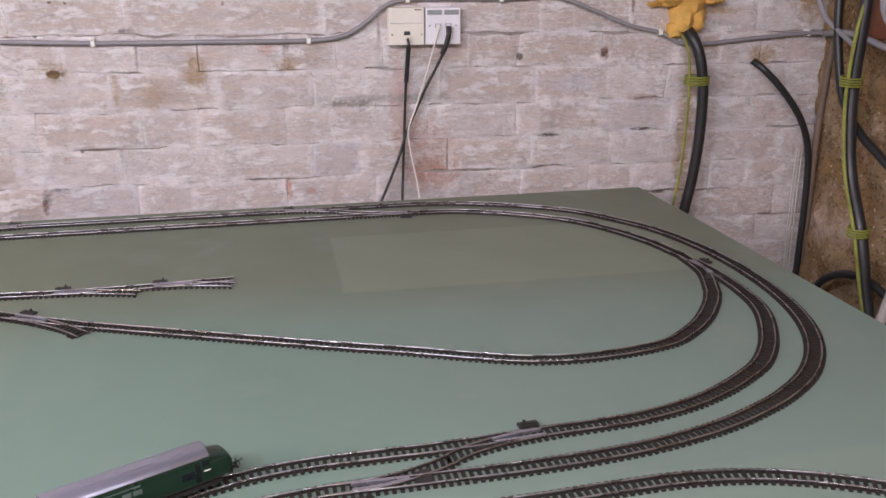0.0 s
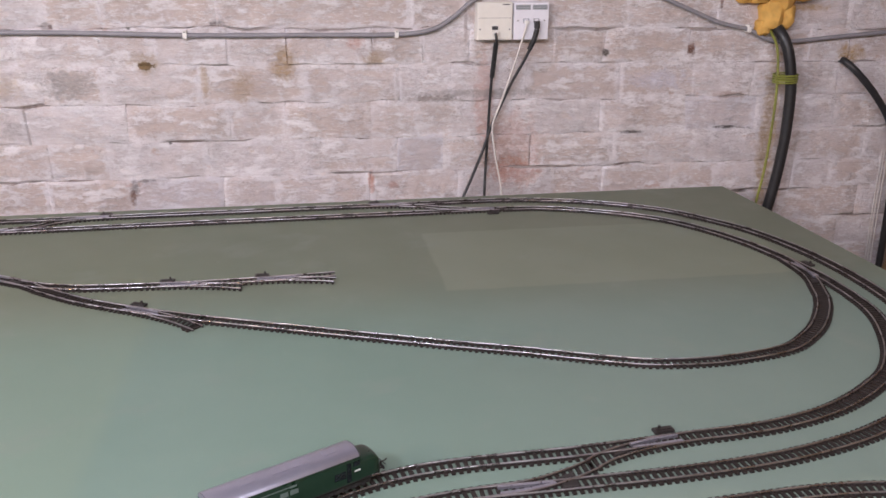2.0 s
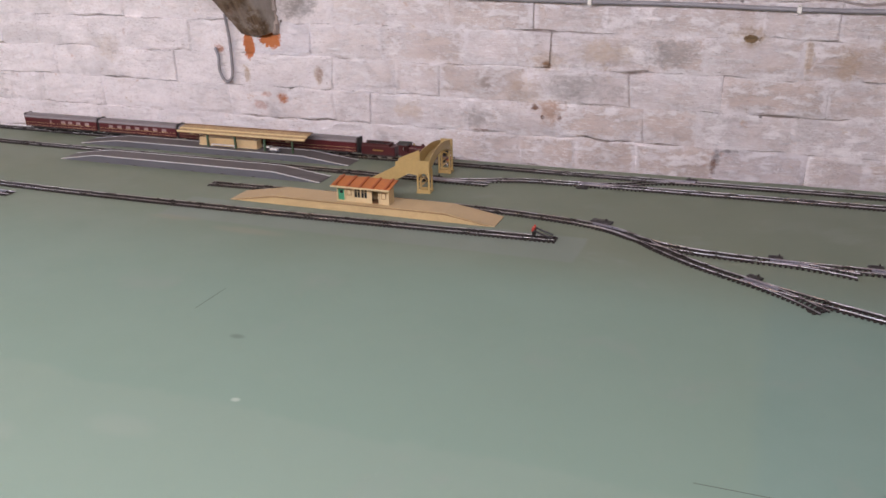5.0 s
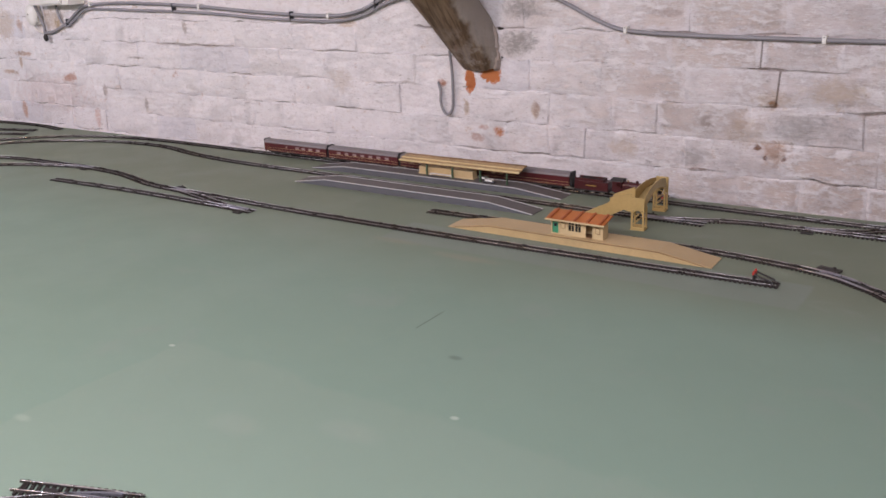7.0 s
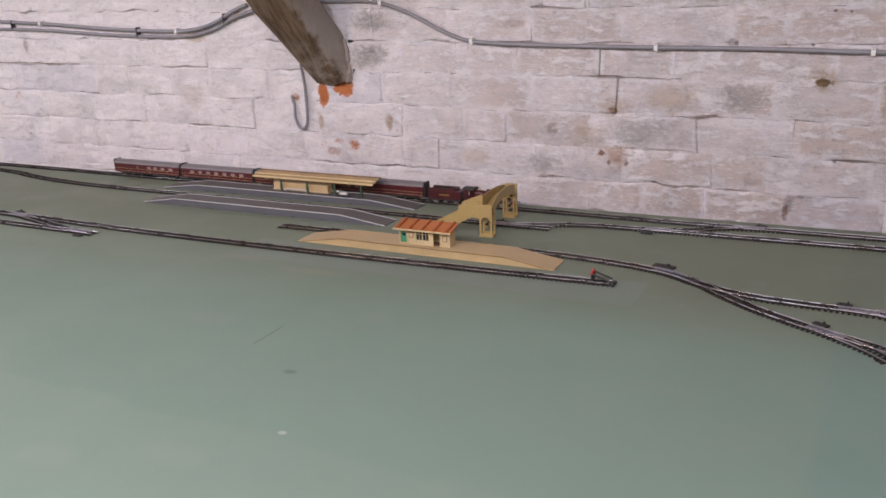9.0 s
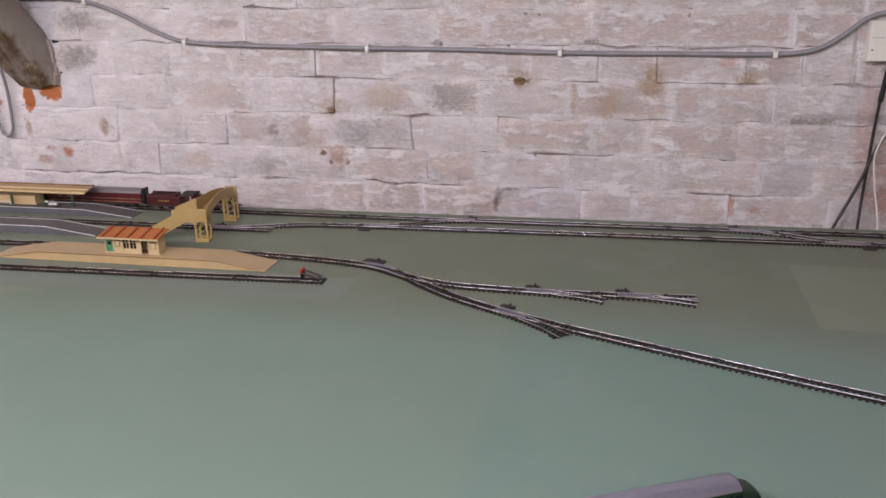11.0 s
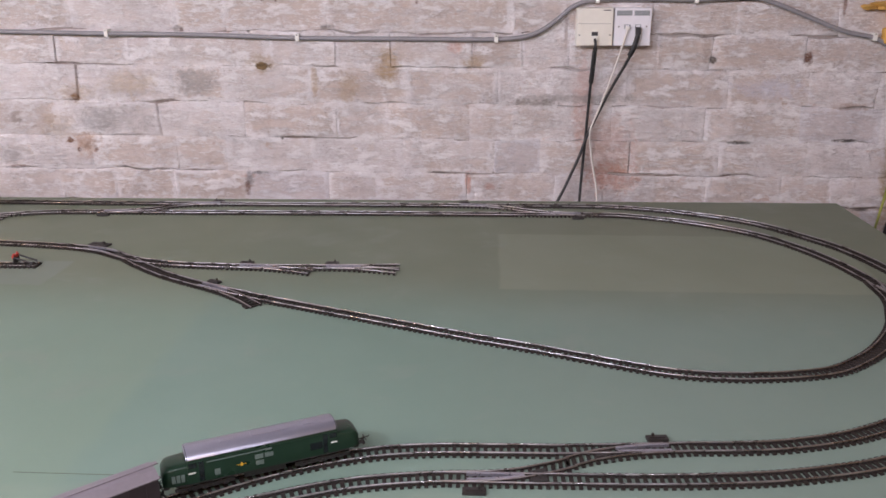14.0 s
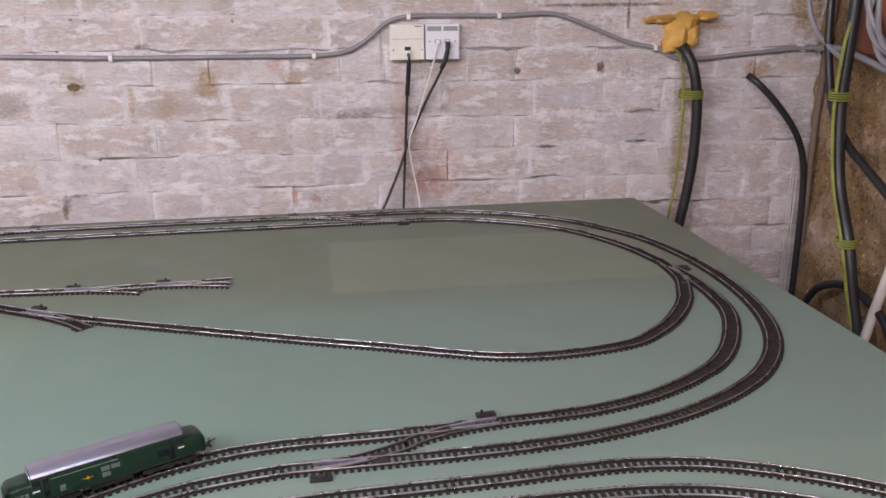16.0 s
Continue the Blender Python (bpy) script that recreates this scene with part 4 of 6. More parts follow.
# A loose turnout lying on the bare board.
turnout([(-1.471, -1.595), (-1.533, -1.624), (-1.619, -1.689)], [(-1.471, -1.595), (-1.543, -1.620), (-1.630, -1.653)], 1, "loose model railway turnout lying on bare board")

# ---- rolling stock ----
RAIL_TOP = 0.0054
WALL_LINE = -0.148


def section(width, low, shoulder, high, n=10):
    """Half-round vehicle section: straight sides and an arched roof."""
    ring = [(-width / 2, low), (-width / 2, shoulder)]
    for k in range(1, n):
        t = math.pi * k / n
        ring.append((-width / 2 * math.cos(t), shoulder + (high - shoulder) * math.sin(t) ** 0.8))
    return ring + [(width / 2, shoulder), (width / 2, low)]


def hull(width, low, shoulder, high, x0, x1):
    return Geo().loft([[(x, y, z) for y, z in section(width, low, shoulder, high)] for x in (x0, x1)])


def wheelset(parent, x, radius=0.0062, tread=GAUGE, drop=0.0):
    axle = Geo().tube([(x, -tread / 2, radius), (x, tread / 2, radius)], 0.0008)
    w = part("wheelset", axle, LOCO_BLACK, parent, m=pose(0, 0, -drop))
    for s in (-1, 1):
        part("wheel", Geo().disc((x, s * tread / 2, radius), (0, 1, 0), radius, 0.0022, 18).disc((x, s * (tread / 2 - 0.001), radius), (0, 1, 0), radius + 0.0007, 0.0006, 18), WHEEL, w, "blackened steel wheel", smooth=True)


def bogie(parent, x, axles, half, drop=0.0):
    frame_geo = Geo()
    for s in (-1, 1):
        frame_geo.box(x - half, x + half, s * 0.0125 - 0.001, s * 0.0125 + 0.001, 0.0045, 0.0105, chamfer=0.0006)
        for a in axles:
            frame_geo.box(x + a - 0.0022, x + a + 0.0022, s * 0.0140 - 0.0012, s * 0.0140 + 0.0012, 0.004, 0.0078, chamfer=0.0005)
        for a, b in zip(axles, axles[1:]):
            frame_geo.box(x + (a + b) / 2 - 0.003, x + (a + b) / 2 + 0.003, s * 0.0140 - 0.001, s * 0.0140 + 0.001, 0.005, 0.0105)
    frame_geo.box(x - 0.006, x + 0.006, -0.012, 0.012, 0.008, 0.0138)
    part("bogie_frame", frame_geo, LOCO_BLACK, parent, m=pose(0, 0, -drop))
    for a in axles:
        wheelset(parent, x + a, drop=drop)


def coupling(parent, x, s):
    g = Geo().box(min(x, x + s * 0.009), max(x, x + s * 0.009), -0.0014, 0.0014, 0.0070, 0.0086)
    g.box(x + s * 0.008, x + s * 0.0095, -0.006, 0.006, 0.0066, 0.0088) if s > 0 else g.box(x + s * 0.0095, x + s * 0.008, -0.006, 0.006, 0.0066, 0.0088)
    g.box(x + s * 0.0088 - 0.0006, x + s * 0.0088 + 0.0006, -0.0008, 0.0008, 0.0066, 0.0140)
    part("coupling", g, LOCO_BLACK, parent)


def diesel(m):
    t = empty("diesel_locomotive", m, "dark green model diesel locomotive with pale grey roof", "model locomotive")
    W, L, R, LOW, EDGE, HIGH = 0.0355, 0.1130, 0.0860, 0.0135, 0.0425, 0.0535
    part("body", hull(W, LOW, EDGE, HIGH, -R, R), LOCO_GREEN, t, "glossy dark green body shell", smooth=True)
    # Grey roof cap between the cabs, a little proud of the shell.
    ring = [(y * 1.018, z + 0.0004) for y, z in section(W, LOW, EDGE, HIGH, 16) if z > EDGE + 0.001]
    rings = []
    for x, k in ((-R - 0.0006, 0.93), (-R + 0.0020, 1.0), (R - 0.0020, 1.0), (R + 0.0006, 0.93)):
        rings.append([(x, y * k, z - (1 - k) * 0.012) for y, z in ring] + [(x, ring[-1][0] * 0.9, ring[-1][1] - 0.001), (x, ring[0][0] * 0.9, ring[0][1] - 0.001)])
    part("roof", Geo().loft(rings), LOCO_ROOF, t, "pale grey curved roof", smooth=True)
    part("roof_hatch", Geo().box(-0.012, 0.030, -0.006, 0.006, HIGH - 0.0001, HIGH + 0.0008, chamfer=0.0004), LOCO_ROOF, t)
    for x in (0.055, -0.040):
        part("roof_hatch", Geo().box(x - 0.007, x + 0.007, -0.005, 0.005, HIGH - 0.0001, HIGH + 0.0007, chamfer=0.0004), LOCO_ROOF, t)
    for s in (-1, 1):
        # Nose: long, flat-topped, rounded off at the front.
        rings = []
        for u in (0, 0.3, 0.55, 0.7, 0.8, 0.88, 0.94, 0.98, 1.0):
            x = s * (R - 0.001 + (L - R + 0.001) * u)
            k = max(0, (u - 0.62) / 0.38)
            narrow = W * (0.97 - 0.05 * u - 0.20 * k**2.6)
            top_z = 0.0405 - 0.0022 * u - 0.0075 * k**3.4
            rings.append([(x, y, z) for y, z in section(narrow, LOW, top_z - 0.0045, top_z, 12)])
        part("nose", Geo().loft(rings), LOCO_GREEN, t, "blunt dark green nose", smooth=True)
        # Windscreen of three panes above the nose.
        for y0, y1 in ((-0.0125, -0.0050), (-0.0040, 0.0040), (0.0050, 0.0125)):
            x0 = s * (R + 0.0004)
            part("windscreen", Geo().box(min(x0, x0 - s * 0.001), max(x0, x0 - s * 0.001), y0, y1, 0.0408, 0.0470, chamfer=0.0003), LOCO_GLASS, t, "dark cab window")
        for q in (-1, 1):
            y = q * (W / 2 + 0.0001)
            part("cab_window", Geo().box(s * (R - 0.0055) - 0.0042, s * (R - 0.0055) + 0.0042, y - 0.0004, y + 0.0004, 0.0345, 0.0410, chamfer=0.0003), LOCO_GLASS, t, "dark cab window")
            part("cab_door", Geo().box(s * (R - 0.0150) - 0.0028, s * (R - 0.0150) + 0.0028, y - 0.0003, y + 0.0003, 0.0150, 0.0415, chamfer=0.0002), LOCO_GLASS, t, "recessed dark cab door")
            part("number_panel", Geo().box(s * (R - 0.0045) - 0.0038, s * (R - 0.0045) + 0.0038, y - 0.0003, y + 0.0004, 0.0268, 0.0288), WHITE_MARK, t, "small white number bar")
            for x in (0.0915, 0.0965, 0.1015) if s == q else ():
                yn = q * (W / 2) * (0.968 - 0.05 * (x - R) / (L - R)) + q * 0.0001
                part("grille", Geo().box(s * x - 0.0019, s * x + 0.0019, yn - 0.0006, yn + 0.0005, 0.0185, 0.0285), LOUVRE, t, "grey slatted grille")
        part("buffer_beam", Geo().box(s * 0.1095 - 0.003, s * 0.1095 + 0.003, -0.0145, 0.0145, 0.0100, 0.0142, chamfer=0.0006), LOCO_BLACK, t)
        for q in (-1, 1):
            part("buffer", Geo().tube([(s * 0.111, q * 0.0105, 0.0128), (s * 0.1185, q * 0.0105, 0.0128)], 0.0011).disc((s * 0.119, q * 0.0105, 0.0128), (1, 0, 0), 0.0029, 0.0010), LOCO_BLACK, t)
            part("brake_hose", Geo().tube([(s * 0.1125, q * 0.0050, 0.0130), (s * 0.1150, q * 0.0052, 0.0110), (s * 0.1150, q * 0.0055, 0.0060)], 0.0006), LOCO_BLACK, t)
        coupling(t, s * 0.114, s)
        part("coupling_hook", Geo().tube([(s * 0.112, 0, 0.0118), (s * 0.121, 0, 0.0122), (s * 0.1295, 0, 0.0132), (s * 0.1305, 0, 0.0150)], 0.0008).tube([(s * 0.1245, -0.0075, 0.0126), (s * 0.1245, 0.0075, 0.0126)], 0.0006), LOCO_BLACK, t, "black wire coupling")
        bogie(t, s * 0.068, (-0.0225, 0.0, 0.0225), 0.033, 0.003)
    for q in (-1, 1):
        y = q * (W / 2 + 0.0001)
        for x, z, w, h, louvre in ((-0.054, 0.0228, 0.0030, 0.0042, LOUVRE), (-0.007, 0.0312, 0.0046, 0.0031, LOUVRE), (-0.0065, 0.0225, 0.0046, 0.0031, LOUVRE), (0.0045, 0.0312, 0.0048, 0.0030, LOUVRE), (0.004, 0.0388, 0.0040, 0.0014, LOUVRE), (0.060, 0.0275, 0.0072, 0.0050, LOCO_GLASS)):
            part("side_grille", Geo().box(x - w, x + w, y - 0.0003, y + 0.0004, z - h, z + h, chamfer=0.0002), louvre, t)
        part("side_window_band", Geo().box(-0.065, 0.000, y - 0.0002, y + 0.0004, 0.0384, 0.0398), LOUVRE, t)
        part("gutter", Geo().box(-R, R, y - 0.0004, y + 0.0006, 0.0416, 0.0424), LOCO_GREEN, t)
        mark = Geo().disc((-0.027, y, 0.0252), (0, 1, 0), 0.0019, 0.0008, 10).disc((-0.027, y, 0.0277), (0, 1, 0), 0.0008, 0.0008, 8)
        mark.box(-0.0325, -0.0215, y - 0.0004, y + 0.0004, 0.0254, 0.0259)
        part("emblem", mark, YELLOW, t, "small yellow winged marking")
        part("solebar", Geo().box(-0.100, 0.100, y * 0.97 - 0.0004, y * 0.97 + 0.0004, 0.0120, 0.0137), LOCO_BLACK, t)
    part("fuel_tank", Geo().box(-0.024, 0.024, -0.0135, 0.0135, 0.0022, 0.0138, chamfer=0.0015), LOCO_BLACK, t)
    return t


def grey_van(m):
    t = empty("bogie_van", m, "dark brown model bogie van with grey pitched roof", "model wagon")
    L, W = 0.098, 0.034
    part("body", Geo().box(-L, L, -W / 2, W / 2, 0.0110, 0.0385, chamfer=0.0006), VAN_DARK, t, "dark brown planked sides")
    rings = [[(x, -W / 2 - 0.0008, 0.0380), (x, -W / 2 - 0.0008, 0.0393), (x, -W / 4, 0.0450), (x, 0, 0.0465), (x, W / 4, 0.0450), (x, W / 2 + 0.0008, 0.0393), (x, W / 2 + 0.0008, 0.0380)] for x in (-L - 0.001, L + 0.001)]
    part("roof", Geo().loft(rings), VAN_GREY, t, "matt grey pitched roof")
    part("roof_walkway", Geo().box(-L - 0.001, L + 0.001, -0.0032, 0.0032, 0.0461, 0.0472), VAN_GREY, t)
    part("roof_ridge", Geo().box(L + 0.001, L + 0.006, -0.0025, 0.0025, 0.0457, 0.0470), VAN_GREY, t)
    for q in (-1, 1):
        for x in np.linspace(-0.085, 0.085, 11):
            part("rib", Geo().box(x - 0.0006, x + 0.0006, q * W / 2 - 0.0006, q * W / 2 + 0.0006, 0.0115, 0.0380), VAN_DARK, t)
        part("sliding_door", Geo().box(-0.018, 0.018, q * W / 2 - 0.0008, q * W / 2 + 0.0008, 0.0120, 0.0370), VAN_DARK, t)
    for s in (-1, 1):
        coupling(t, s * L, s)
        bogie(t, s * 0.068, (-0.0125, 0.0125), 0.019)
    return t


def coach(m, windows):
    t = empty("passenger_coach", m, "dark maroon model passenger coach with grey roof and pale windows", "model coach", "coaches of the maroon train")
    L, W = 0.1300, 0.0345
    part("body", Geo().box(-L, L, -W / 2, W / 2, 0.0115, 0.0375, chamfer=0.001), MAROON, t, "maroon lined body")
    ring = [(y * 1.02, z) for y, z in section(W, 0.036, 0.0378, 0.0462, 12)]
    part("roof", Geo().loft([[(x, y, z) for y, z in ring] for x in (-L - 0.0005, L + 0.0005)]), COACH_ROOF, t, "plain grey arched roof", smooth=True)
    for q in (-1, 1):
        y = q * (W / 2 + 0.0001)
        for x, half in windows:
            part("window", Geo().box(x - half, x + half, y - 0.0003, y + 0.0003, 0.0258, 0.0322, chamfer=0.0002), COACH_WINDOW, t, "pale window")
            part("window_sill", Geo().box(x - half, x + half, y - 0.0002, y + 0.0005, 0.0248, 0.0256), CREAM_LINE, t)
        # Highlight along the roof edge, modelled as a thin white strip.
        part("roof_edge_highlight", Geo().box(-L + 0.001, L - 0.001, y - 0.0002, y + 0.0006, 0.0366, 0.0377), PLATFORM_WHITE, t, "thin pale strip for the highlight along the roof edge")
        part("lining", Geo().box(-L + 0.001, L - 0.001, y - 0.0002, y + 0.0003, 0.0226, 0.0231), CREAM_LINE, t, "thin cream line")
        part("lining", Geo().box(-L + 0.001, L - 0.001, y - 0.0002, y + 0.0003, 0.0150, 0.0155), CREAM_LINE, t, "thin cream line")
        part("step_board", Geo().box(-0.11, 0.11, y - 0.0015, y + 0.0005, 0.0092, 0.0116), LOCO_BLACK, t)
    for s in (-1, 1):
        part("gangway", Geo().box(s * (L + 0.002) - 0.0024, s * (L + 0.002) + 0.0024, -0.0135, 0.0135, 0.009, 0.0475, chamfer=0.0020), LOCO_BLACK, t, "black corridor connection")
        coupling(t, s * (L - 0.004), s)
        bogie(t, s * 0.086, (-0.0155, 0.0155), 0.020)
    part("battery_box", Geo().box(-0.022, 0.012, -0.012, 0.012, 0.004, 0.0086, chamfer=0.0008), LOCO_BLACK, t)
    return t


def tender(m):
    t = empty("locomotive_tender", m, "dark maroon model tender heaped with coal", "model tender")
    part("tank", Geo().box(-0.045, 0.045, -0.0155, 0.0155, 0.0095, 0.0315, chamfer=0.0012), MAROON_DARK, t, "dark maroon tank sides")
    part("coal_rail", Geo().box(-0.044, 0.030, -0.0140, -0.0125, 0.031, 0.0375, chamfer=0.0006).box(-0.044, 0.030, 0.0125, 0.0140, 0.031, 0.0375, chamfer=0.0006).box(0.029, 0.0305, -0.014, 0.014, 0.031, 0.0375), MAROON_DARK, t)
    coal = Geo()
    rnd = random.Random(5)
    for _ in range(90):
        coal.ball((rnd.uniform(-0.040, 0.026), rnd.uniform(-0.011, 0.011), rnd.uniform(0.031, 0.037)), [rnd.uniform(0.0015, 0.003)] * 3, rough=0.5, rings=4, sides=5)
    part("coal", coal, LOCO_BLACK, t, "heap of black coal")["kind"] = "stuff"
    part("lettering", Geo().box(-0.014, 0.014, -0.0159, -0.0155, 0.019, 0.0225), BRASS, t, "illegible gold lettering as a bar")
    part("underframe", Geo().box(-0.046, 0.046, -0.0145, 0.0145, 0.006, 0.0096, chamfer=0.0008), LOCO_BLACK, t)
    for a in (-0.028, 0.0, 0.028):
        wheelset(t, a, 0.0075)
    coupling(t, -0.044, -1)
    return t


def steam(m):
    t = empty("steam_locomotive", m, "dark maroon model steam locomotive with black smokebox", "model locomotive")
    part("boiler", Geo().tube([(-0.028, 0, 0.0262), (0.034, 0, 0.0262)], 0.0098, 20), MAROON_DARK, t, "dark maroon boiler", smooth=True)
    part("firebox", hull(0.021, 0.013, 0.028, 0.0365, -0.045, -0.026), MAROON_DARK, t, smooth=True)
    part("smokebox", Geo().tube([(0.034, 0, 0.0262), (0.052, 0, 0.0262)], 0.0102, 20), LOCO_BLACK, t, "black smokebox", smooth=True)
    part("smokebox_door", Geo().ball((0.052, 0, 0.0262), (0.003, 0.0085, 0.0085)), LOCO_BLACK, t, smooth=True)
    part("chimney", Geo().tube([(0.043, 0, 0.034), (0.043, 0, 0.038), (0.043, 0, 0.0425), (0.043, 0, 0.0435)], [0.0045, 0.0033, 0.0035, 0.0043], 14), LOCO_BLACK, t, smooth=True)
    part("dome", Geo().ball((-0.010, 0, 0.0365), (0.0048, 0.0048, 0.0048)), MAROON_DARK, t, smooth=True)
    part("safety_valve", Geo().tube([(-0.033, 0, 0.036), (-0.033, 0, 0.0405)], 0.002, 10), BRASS, t)
    cab = Geo()
    for q in (-1, 1):
        cab.box(-0.068, -0.056, q * 0.0148 - 0.0006, q * 0.0148 + 0.0006, 0.0125, 0.0385)
        cab.box(-0.056, -0.045, q * 0.0148 - 0.0006, q * 0.0148 + 0.0006, 0.0125, 0.0255)
        cab.box(-0.056, -0.045, q * 0.0148 - 0.0006, q * 0.0148 + 0.0006, 0.0345, 0.0385)
    cab.box(-0.0455, -0.0443, -0.0148, 0.0148, 0.0125, 0.0385)
    part("cab", cab, MAROON_DARK, t, "open-backed maroon cab")
    part("cab_roof", Geo().loft([[(x, y, z) for y, z in section(0.0325, 0.0375, 0.0386, 0.0428)] for x in (-0.074, -0.043)]), LOCO_BLACK, t, smooth=True)
    part("running_plate", Geo().box(-0.068, 0.060, -0.0155, 0.0155, 0.0115, 0.0130, chamfer=0.0004), MAROON_DARK, t)
    for q in (-1, 1):
        part("splasher", Geo().disc((-0.008, q * 0.0125, 0.0130), (0, 1, 0), 0.0105, 0.004, 20).disc((-0.038, q * 0.0125, 0.0130), (0, 1, 0), 0.0105, 0.004, 20), MAROON_DARK, t)
        part("cylinder", Geo().tube([(0.036, q * 0.0142, 0.0085), (0.052, q * 0.0142, 0.0085)], 0.0042, 14), LOCO_BLACK, t)
        part("coupling_rod", Geo().box(-0.040, -0.006, q * 0.0118 - 0.0005, q * 0.0118 + 0.0005, 0.0072, 0.0092), WHEEL, t, "steel coupling rod")
        part("buffer", Geo().tube([(0.060, q * 0.0105, 0.0102), (0.066, q * 0.0105, 0.0102)], 0.0009).disc((0.0665, q * 0.0105, 0.0102), (1, 0, 0), 0.0026, 0.001), LOCO_BLACK, t)
    part("buffer_beam", Geo().box(0.0585, 0.061, -0.0155, 0.0155, 0.0075, 0.0128), RED, t, "red buffer beam")
    part("main_frame", Geo().box(-0.066, 0.058, -0.006, 0.006, 0.005, 0.0118), LOCO_BLACK, t)
    for a in (-0.038, -0.008):
        wheelset(t, a, 0.0105)
    for a in (0.026, 0.052):
        wheelset(t, a, 0.0055)
    return t


def on_line(x0, y0, x1, y1, z=RAIL_TOP):
    """The pose of a vehicle that spans two points of the track, facing the second."""
    return pose((x0 + x1) / 2, (y0 + y1) / 2, z, 0, 0, math.degrees(math.atan2(y1 - y0, x1 - x0)))


diesel(on_line(-0.5035, -1.2735, -0.3455, -1.1930, RAIL_TOP + 0.0025) @ Matrix.Diagonal((0.925, 0.935, 0.84, 1.0)))
grey_van(on_line(-0.651, -1.425, -0.528, -1.309))


def on_wall_line(x):
    return pose(x, WALL_LINE + (x + 2.0) * -0.0055, RAIL_TOP, 0, 0, -0.3)


BRAKE_END = ((-0.034, 0.0028), (0.012, 0.0070), (0.037, 0.0070), (0.066, 0.0070), (0.097, 0.0070))
SALOON = tuple((-0.089 + 0.030 * k, 0.0070) for k in range(7))
for x, windows in ((-2.562, BRAKE_END), (-2.292, SALOON), (-2.022, SALOON), (-1.752, ((-0.092, 0.0060), (-0.066, 0.0060)))):
    coach(on_wall_line(x), windows)
tender(on_wall_line(-1.563))
steam(on_wall_line(-1.439))

# ---- station ----


def platform(name, x0, x1, f0, f1, y0, y1, high, side, top_mat, label, line=None):
    """A platform with a ramp at each end: x0..x1 over all, f0..f1 flat; y0 the edge towards the room."""
    t = empty(name, pose(0, 0, 0), label, "model platform")
    prof = [(x0, 0.0), (x0, 0.0008), (f0, high - 0.0012), (f1, high - 0.0012), (x1, 0.0008), (x1, 0.0)]
    part("platform_side", Geo().loft([[(x, y, z) for x, z in prof] for y in (y0 + 0.001, y1 - 0.001)]), side, t)
    deck = [(x0, 0.0008), (x0, 0.0018), (f0, high), (f1, high), (x1, 0.0018), (x1, 0.0008), (f1, high - 0.001), (f0, high - 0.001)]
    part("platform_deck", Geo().loft([[(x, y, z) for x, z in deck] for y in (y0, y1)]), top_mat, t)
    if line:
        for k in range(6):
            x = f0 + (f1 - f0) * (k + 0.4) / 6
            part("drain_arch", Geo().box(x - 0.004, x + 0.004, y0 - 0.0002, y0 + 0.002, 0.0, 0.0022, chamfer=0.0006), LOCO_BLACK, t, "small dark drain opening")
        up = [(x, z + 0.0004) for x, z in deck[1:5]] + [(x, z - 0.0006) for x, z in deck[1:5]][::-1]
        for y in (y0, y1):
            a, b = sorted((y - math.copysign(0.0004, y - (y0 + y1) / 2) * -1, y - math.copysign(0.0028, y - (y0 + y1) / 2)))
            part("edge_line", Geo().loft([[(x, v, z) for x, z in up] for v in (a, b)]), line, t, "white painted platform edge")
    else:
        up = [(f0, high + 0.0004), (f1, high + 0.0004), (x1 - 0.004, 0.0024), (x1 - 0.004, 0.001), (f1, high - 0.001), (f0, high - 0.001), (x0 + 0.004, 0.001), (x0 + 0.004, 0.0024)]
        lip = [(f0, high - 0.0022), (f1, high - 0.0022), (x1 - 0.012, 0.0016), (x1 - 0.012, 0.0006), (f1, high - 0.0036), (f0, high - 0.0036), (x0 + 0.012, 0.0006), (x0 + 0.012, 0.0016)]
        # The crease's shade is a brown strip on the side, with no real recess.
        part("groove", Geo().loft([[(x, v, z) for x, z in lip] for v in (y0 + 0.0004, y0 + 0.003)]), RIDGE_BROWN, t, "brown strip for the shaded groove under the coping")
        part("coping", Geo().loft([[(x, v, z) for x, z in up] for v in (y0 - 0.0006, y0 + 0.006)]), top_mat, t, "raised tan coping")
    return t


platform("grey_platform", -2.425, -1.612, -2.306, -1.740, -0.236, -0.178, 0.0165, PLATFORM_GREY, PLATFORM_TOP, "grey plastic model platform with white edge lines", PLATFORM_WHITE)
platform("grey_platform", -2.358, -1.612, -2.247, -1.735, -0.383, -0.326, 0.0180, PLATFORM_GREY, PLATFORM_TOP, "grey plastic model platform with white edge lines, beside the through track", PLATFORM_WHITE)
platform("tan_platform", -1.741, -1.143, -1.633, -1.247, -0.544, -0.480, 0.0188, TAN_SIDE, TAN, "tan plastic model island platform with ramped ends")

